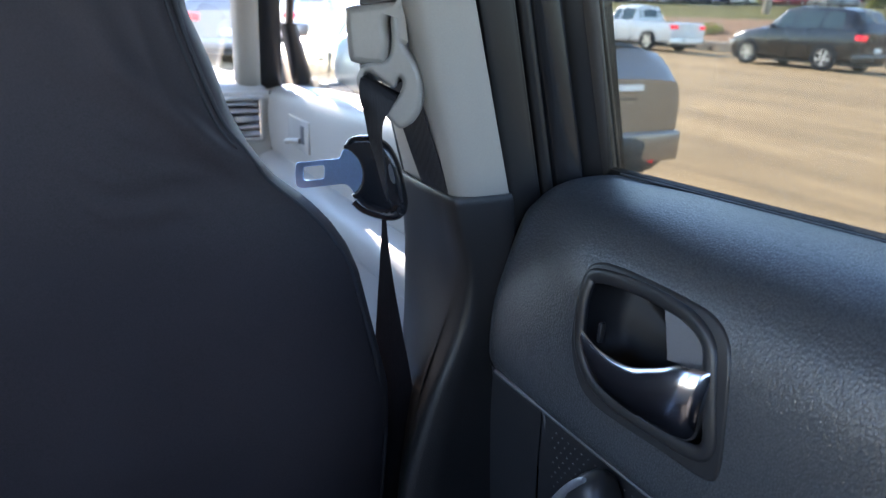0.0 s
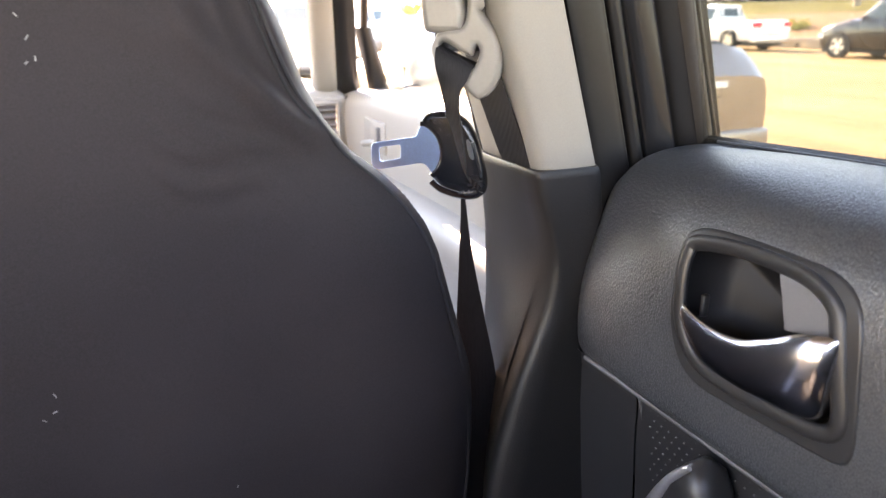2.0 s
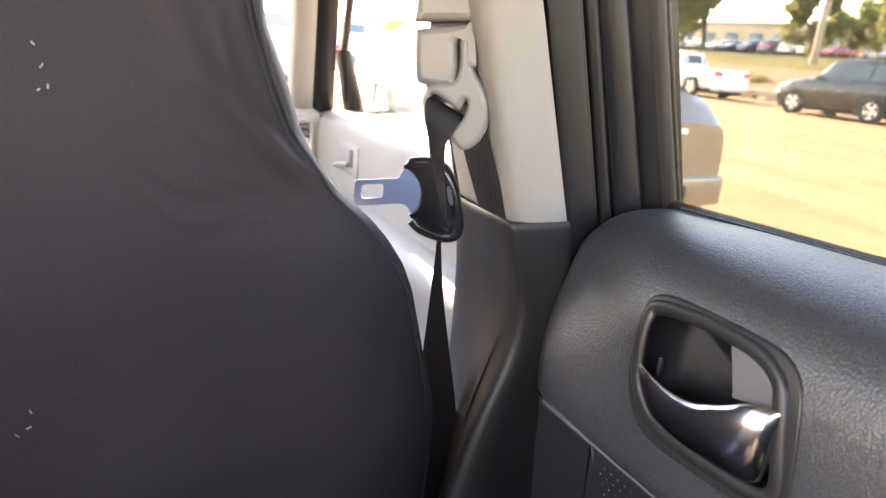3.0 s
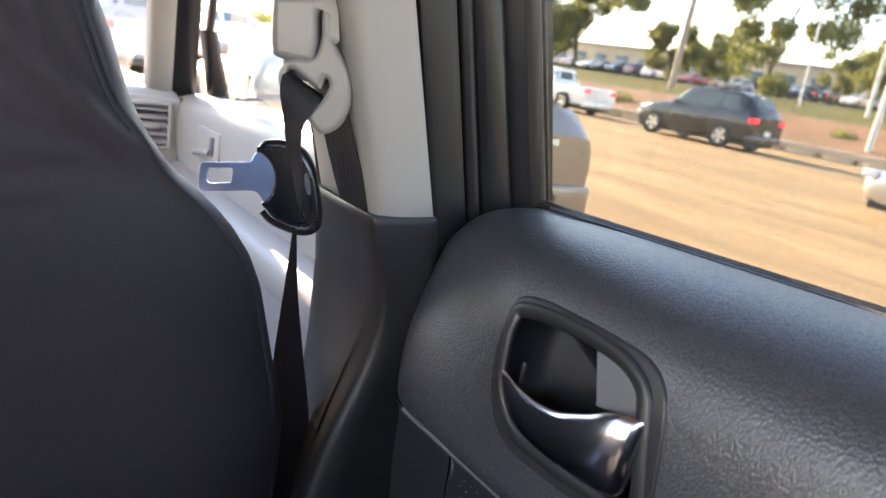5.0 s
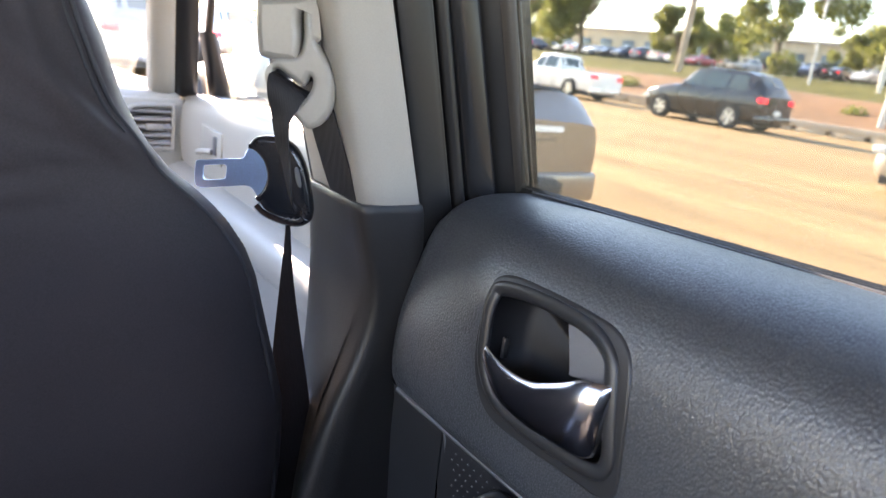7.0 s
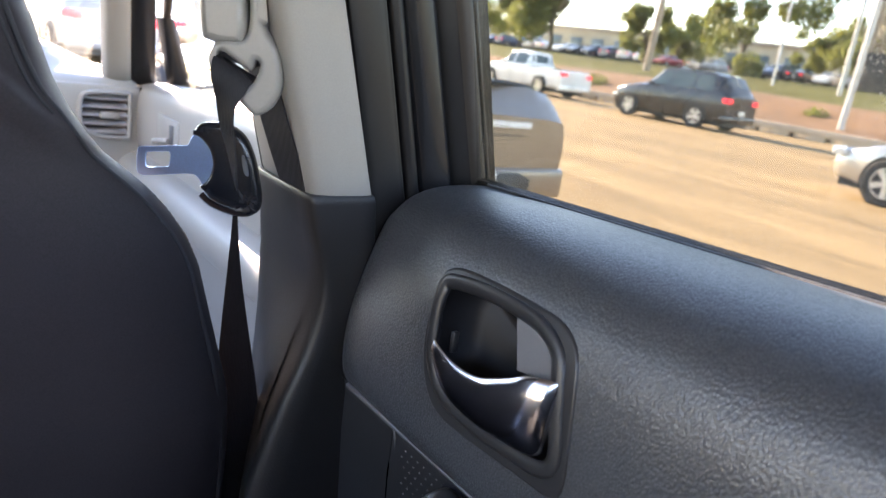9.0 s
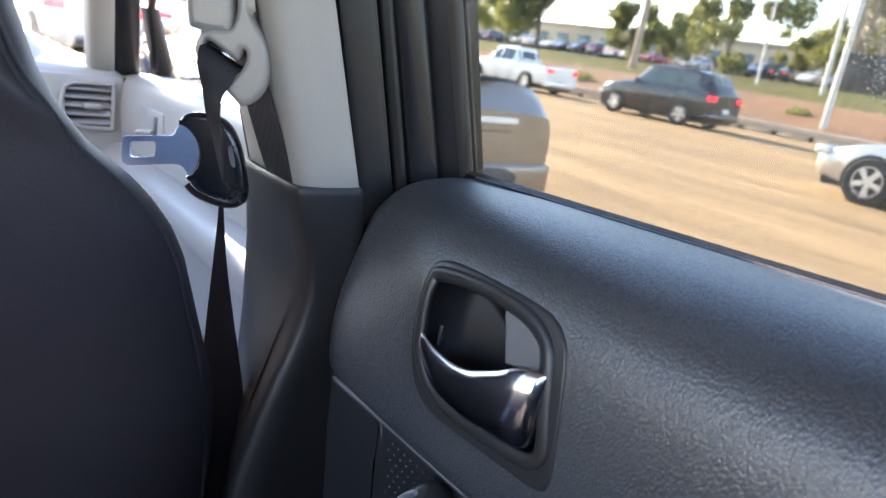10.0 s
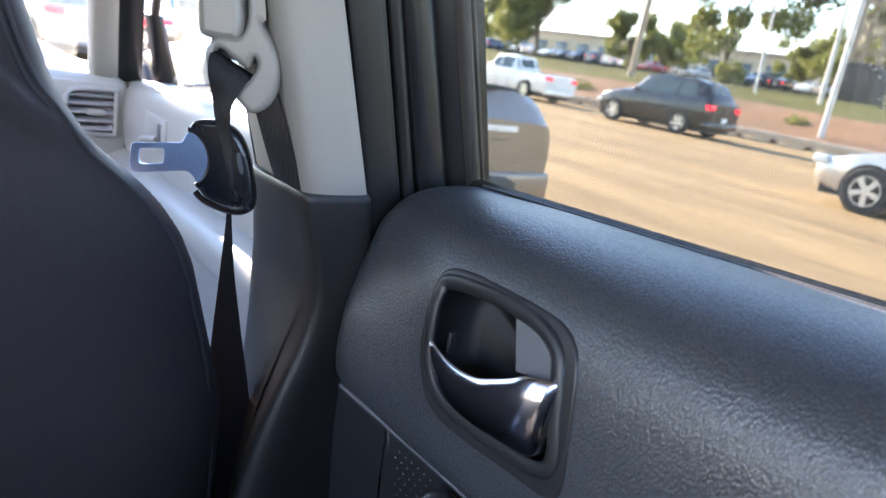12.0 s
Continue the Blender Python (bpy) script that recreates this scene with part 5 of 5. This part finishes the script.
vehicle("white_suv", "white SUV driving ahead in the next lane", "car", paint("white_suv_paint", (0.66, 0.65, 0.62), 0.1), 4.7, 1.88, SUV, **SUV_GLASS, wheels=[(0.19, 1.0), (0.78, 0.99)], r=0.36, place=(7.4, 22.5, 0))
vehicle("grey_van", "grey tall car driving ahead in the same lane", "car", paint("grey_van_paint", (0.22, 0.23, 0.25), 0.4), 4.8, 1.90, SUV, **SUV_GLASS, wheels=[(0.19, 1.0), (0.78, 0.99)], r=0.36, place=(3.9, 18.0, 0))
protos = [vehicle("parked_sedan", "white sedan parked in the far lot", "car", paint("lot_white", (0.70, 0.69, 0.66), 0.0), 4.6, 1.80, SEDAN, **SEDAN_GLASS, wheels=[(0.19, 1.0), (0.77, 0.99)], r=0.32, place=(80, 37.2, 3.31), turn=90, group="parked cars"),
          vehicle("parked_sedan", "black sedan parked in the far lot", "car", paint("lot_black", (0.03, 0.03, 0.035), 0.3), 4.7, 1.82, SEDAN, **SEDAN_GLASS, wheels=[(0.19, 1.0), (0.77, 0.99)], r=0.32, place=(80.2, 40.1, 3.31), turn=-90, group="parked cars"),
          vehicle("parked_suv", "dark blue SUV parked in the far lot", "car", paint("lot_blue", (0.05, 0.07, 0.12), 0.4), 4.6, 1.85, SUV, **SUV_GLASS, wheels=[(0.19, 1.0), (0.78, 0.99)], r=0.36, place=(79.8, 43.0, 3.31), turn=91, group="parked cars"),
          vehicle("parked_suv", "white SUV parked in the far lot", "car", paint("lot_pale", (0.60, 0.60, 0.58), 0.1), 4.7, 1.88, SUV, **SUV_GLASS, wheels=[(0.19, 1.0), (0.78, 0.99)], r=0.36, place=(80.1, 46.0, 3.31), turn=89, group="parked cars"),
          vehicle("parked_sedan", "red sedan parked in the far lot", "car", paint("lot_red", (0.35, 0.03, 0.04), 0.2), 4.5, 1.78, SEDAN, **SEDAN_GLASS, wheels=[(0.19, 1.0), (0.77, 0.99)], r=0.32, place=(80.0, 58.0, 3.31), turn=90, group="parked cars")]
random.seed(11)
for k in range(18):
    copy_thing(protos[(k * 7 + k // 3) % 4], pose(80 + random.uniform(-0.4, 0.4), 61 + 3.1 * k + (3 if k > 7 else 0) + random.uniform(-0.2, 0.2), 3.31, 0, 0, 90 + random.choice((0, 180)) + random.uniform(-2, 2)))
for k in range(20):
    copy_thing(protos[(k * 5 + 1 + k // 4) % 4], pose(93 + random.uniform(-0.4, 0.4), 36 + 4.6 * k + random.uniform(-0.8, 0.8), 3.64, 0, 0, 90 + random.choice((0, 180))))


# ================= trees, poles, distance =================
def tree(label, place, height, radius, crown_low, seed, leaves=3200):
    rnd = random.Random(seed)
    t = thing("tree", label, "tree", (0, 0, 0), "trees of the far lot")
    trunk_top = Vector((rnd.uniform(-0.3, 0.3), rnd.uniform(-0.3, 0.3), crown_low + (height - crown_low) * 0.35))
    part("trunk", tube(catmull([(0, 0, -0.3), (0.05, -0.04, crown_low * 0.5), tuple(trunk_top)], 6), [0.26 - 0.012 * i for i in range(13)], 9), BARK, t)
    tips = []
    for k in range(9):
        a = 2 * math.pi * k / 9 + rnd.uniform(-0.4, 0.4)
        z0 = lerp(crown_low * 0.75, trunk_top.z, rnd.random())
        end = Vector((math.cos(a) * radius * rnd.uniform(0.5, 0.85), math.sin(a) * radius * rnd.uniform(0.5, 0.85), lerp(crown_low + 0.4, height - 0.6, rnd.random())))
        b = Vector((trunk_top.x * z0 / trunk_top.z, trunk_top.y * z0 / trunk_top.z, z0))
        part("limb", tube(catmull([b, b.lerp(end, 0.5) + Vector((0, 0, 0.3)), end], 5), [0.10 - 0.008 * i for i in range(11)], 6), BARK, t)
        tips.append(end)
    clumps = []
    for tip in tips:
        for _ in range(4):
            clumps.append((tip + Vector((rnd.gauss(0, 1), rnd.gauss(0, 1), rnd.gauss(0, 0.7))) * radius * 0.22, radius * rnd.uniform(0.16, 0.30)))
    verts, faces = [], []
    for k in range(leaves * 3):
        c, r = clumps[rnd.randrange(len(clumps))]
        d = Vector((rnd.gauss(0, 1), rnd.gauss(0, 1), rnd.gauss(0, 0.8))).normalized() * r * rnd.random() ** 0.4
        p = c + d
        s_ = rnd.uniform(0.09, 0.20) * (1 + radius * 0.06)
        u = Vector((rnd.gauss(0, 1), rnd.gauss(0, 1), rnd.gauss(0, 1))).normalized()
        w = u.cross(Vector((rnd.gauss(0, 1), rnd.gauss(0, 1), rnd.gauss(0, 1)))).normalized()
        i = len(verts)
        verts += [p - u * s_, p + w * s_ * 0.55, p + u * s_, p - w * s_ * 0.55]
        faces.append((i, i + 1, i + 2, i + 3))
    me = bpy.data.meshes.new("crown")
    me.from_pydata(verts, [], faces)
    me.materials.append(LEAF)
    part("crown", me, LEAF, t)
    t.matrix_world = pose(*place)
    return t


tree("broad olive-green tree beside the parking lot", (53.4, 53.0, 2.55), 9.0, 5.0, 2.2, 1, 4200)
tree("round olive-green tree at the end of the lot", (55.4, 66.0, 2.6), 8.0, 4.6, 2.0, 2, 3600)
tree("small round green tree between parked cars", (63.5, 49.0, 2.85), 5.8, 2.9, 1.4, 3, 2600)
tree("large open-crowned tree on the grass strip", (51.8, 31.0, 2.5), 10.5, 5.2, 2.0, 4, 4600)
tree("green tree near the beige building", (64.0, 26.5, 2.9), 7.6, 3.4, 1.8, 5, 3000)
tree("green tree in the far lot", (74.0, 80.0, 3.1), 8.5, 4.6, 1.8, 6, 3000)
tree("green tree in the far lot", (87.0, 62.0, 3.4), 8.0, 4.5, 1.8, 7, 3000)
tree("green tree in the far lot", (86.0, 40.0, 3.4), 7.0, 3.8, 1.6, 8, 2600)
rnd = random.Random(21)
for k in range(9):
    verts, faces = [], []
    r = rnd.uniform(0.35, 0.7)
    for _ in range(420):
        d = Vector((rnd.gauss(0, 1), rnd.gauss(0, 1), abs(rnd.gauss(0, 0.8)))).normalized() * r * rnd.random() ** 0.4
        u = Vector((rnd.gauss(0, 1), rnd.gauss(0, 1), rnd.gauss(0, 1))).normalized()
        w = u.cross(Vector((rnd.gauss(0, 1), rnd.gauss(0, 1), rnd.gauss(0, 1)))).normalized()
        i = len(verts)
        verts += [d - u * 0.07, d + w * 0.05, d + u * 0.07, d - w * 0.05]
        faces.append((i, i + 1, i + 2, i + 3))
    me = bpy.data.meshes.new("shrub")
    me.from_pydata(verts, [], faces)
    sh = part("shrub", me, LEAF)
    sh.location = (rnd.uniform(28.5, 31), 8 + 5.2 * k + rnd.uniform(-1.5, 1.5), 0.62)
    tagged(sh, "low green shrub on the soil bank", "shrub", "shrubs on the bank")
verts, faces = [], []
for k in range(9000):
    y = rnd.uniform(-20, 420)
    top = 5.5 + 2.2 * noise.noise(Vector((0, y * 0.06, 0))) + 1.2 * noise.noise(Vector((0, y * 0.21, 3)))
    p = Vector((rnd.uniform(128, 138), y, 4 + max(0.2, top) * rnd.random()))
    u = Vector((rnd.gauss(0, 1), rnd.gauss(0, 1), rnd.gauss(0, 1))).normalized()
    w = u.cross(Vector((rnd.gauss(0, 1), rnd.gauss(0, 1), rnd.gauss(0, 1)))).normalized()
    i = len(verts)
    q = rnd.uniform(0.5, 1.1)
    verts += [p - u * q, p + w * q * 0.7, p + u * q, p - w * q * 0.7]
    faces.append((i, i + 1, i + 2, i + 3))
me = bpy.data.meshes.new("far_woods")
me.from_pydata(verts, [], faces)
tagged(part("far_woods", me, LEAF), "hazy green tree belt beyond the parking lot", "woods", kind="stuff")


def pole(name, label, base, top, r, material, arm=None):
    t = thing(name, label, "pole", base)
    base, top = Vector(base), Vector(top)
    child("shaft", tube([base - Vector((0, 0, 0.3)), base.lerp(top, 0.5), top], [r, r * 0.85, r * 0.65], 12), material, t)
    if arm == "cross":
        for dz in (0.3, 1.0):
            child("crossarm", boxed(top + Vector((-1.2, -0.06, -dz - 0.06)), top + Vector((1.2, 0.06, -dz + 0.06)), 0.01), material, t)
    if arm == "lamp":
        child("lamp_arm", tube(catmull([top, top + Vector((-0.8, 0, 0.35)), top + Vector((-2.2, 0, 0.45))], 5), 0.05, 8), material, t)
        child("lamp_head", boxed(top + Vector((-2.9, -0.16, 0.38)), top + Vector((-2.1, 0.16, 0.52)), 0.04), material, t)
    return t


pole("utility_pole", "tall weathered wooden utility pole on the grass strip", (40.0, 30.4, 1.78), (40.3, 30.2, 12.5), 0.24, POLE, "cross")
pole("street_lamp", "pale steel street lamp behind the kerb wall", (28.0, 12.03, 0.46), (28.2, 12.0, 9.5), 0.12, POLE_GREY, "lamp")
pole("street_lamp", "pale steel street lamp at the lot edge", (41.4, 18.45, 1.85), (41.4, 18.5, 11.0), 0.13, POLE_GREY, "lamp")
pole("street_lamp", "thin grey street lamp beside the lot", (42.5, 22.9, 1.9), (42.4, 23.1, 10.5), 0.09, POLE_GREY, "lamp")
pole("utility_pole", "tall weathered wooden utility pole further along the strip", (40.4, 72.0, 1.8), (40.3, 72.0, 12.5), 0.24, POLE, "cross")
wires = thing("power_line", "thin power cables between the wooden poles", "cable", (40.3, 50, 11))
for x in (-1.1, 0.0, 1.1):
    child("cable", tube([Vector((40.3 + x, lerp(30.2, 72, k / 12), 12.2 - 1.2 * math.sin(math.pi * k / 12))) for k in range(13)], 0.02, 5), SIGN_DARK, wires)
    child("cable", tube([Vector((40.3 + x, lerp(-12, 30.2, k / 12), 12.2 - 1.2 * math.sin(math.pi * k / 12))) for k in range(13)], 0.02, 5), SIGN_DARK, wires)

tower = thing("lattice_tower", "brown lattice sign tower with a dark base box", "tower", (55.0, 22.0, 2.5))
for dx_ in (-0.9, 0.9):
    for dy_ in (-0.9, 0.9):
        child("leg", boxed((55 + dx_ - 0.12, 22 + dy_ - 0.12, 2.4), (55 + dx_ + 0.12, 22 + dy_ + 0.12, 16), 0.01), POLE, tower)
for k in range(11):
    z = 5.2 + 1.0 * k
    for (ax, ay), (bx, by) in (((-0.9, -0.9), (0.9, -0.9)), ((0.9, -0.9), (0.9, 0.9)), ((0.9, 0.9), (-0.9, 0.9)), ((-0.9, 0.9), (-0.9, -0.9))):
        child("brace", tube([(55 + ax, 22 + ay, z), (55 + bx, 22 + by, z + 1.0)], 0.06, 6), POLE, tower)
        child("rung", tube([(55 + ax, 22 + ay, z), (55 + bx, 22 + by, z)], 0.05, 6), POLE, tower)
child("base_box", boxed((53.8, 20.8, 2.4), (56.2, 23.2, 5.2), 0.05), SIGN_DARK, tower, "dark cladding")

house = thing("building", "beige stucco building with dark windows beyond the lot", "building", (86, 24, 2.8))
child("wall", boxed((80, 12, 2.6), (96, 34, 10.5), 0.03), STUCCO, house)
child("roof", boxed((79.6, 11.6, 10.5), (96.4, 34.4, 11.1), 0.08), ROOFTILE, house)
child("tower_bay", boxed((79.2, 28.5, 2.6), (82, 33.0, 13.0), 0.05), STUCCO, house)
child("bay_roof", boxed((78.9, 28.2, 13.0), (82.3, 33.3, 13.5), 0.05), ROOFTILE, house)
for row in range(2):
    for k in range(6):
        w = child("window", boxed((79.93, 13.2 + 2.5 * k, 4.0 + 3.3 * row), (80.06, 14.8 + 2.5 * k, 5.9 + 3.3 * row), 0.01), DARK_GLASS, house)
        child("window_sill", boxed((79.8, 13.05 + 2.5 * k, 3.85 + 3.3 * row), (80.05, 14.95 + 2.5 * k, 3.98 + 3.3 * row), 0.01), ROOFTILE, w)
hall = thing("building", "long pale low store building behind the trees", "building", (110, 80, 3.8))
child("wall", boxed((105, 50, 3.6), (122, 130, 8.6), 0.05), STUCCO, hall)
child("roof", boxed((104.6, 49.6, 8.6), (122.4, 130.4, 9.1), 0.05), ROOFTILE, hall)
for k in range(14):
    child("window", boxed((104.93, 53 + 5.4 * k, 4.6), (105.06, 56 + 5.4 * k, 7.2), 0.01), DARK_GLASS, hall)
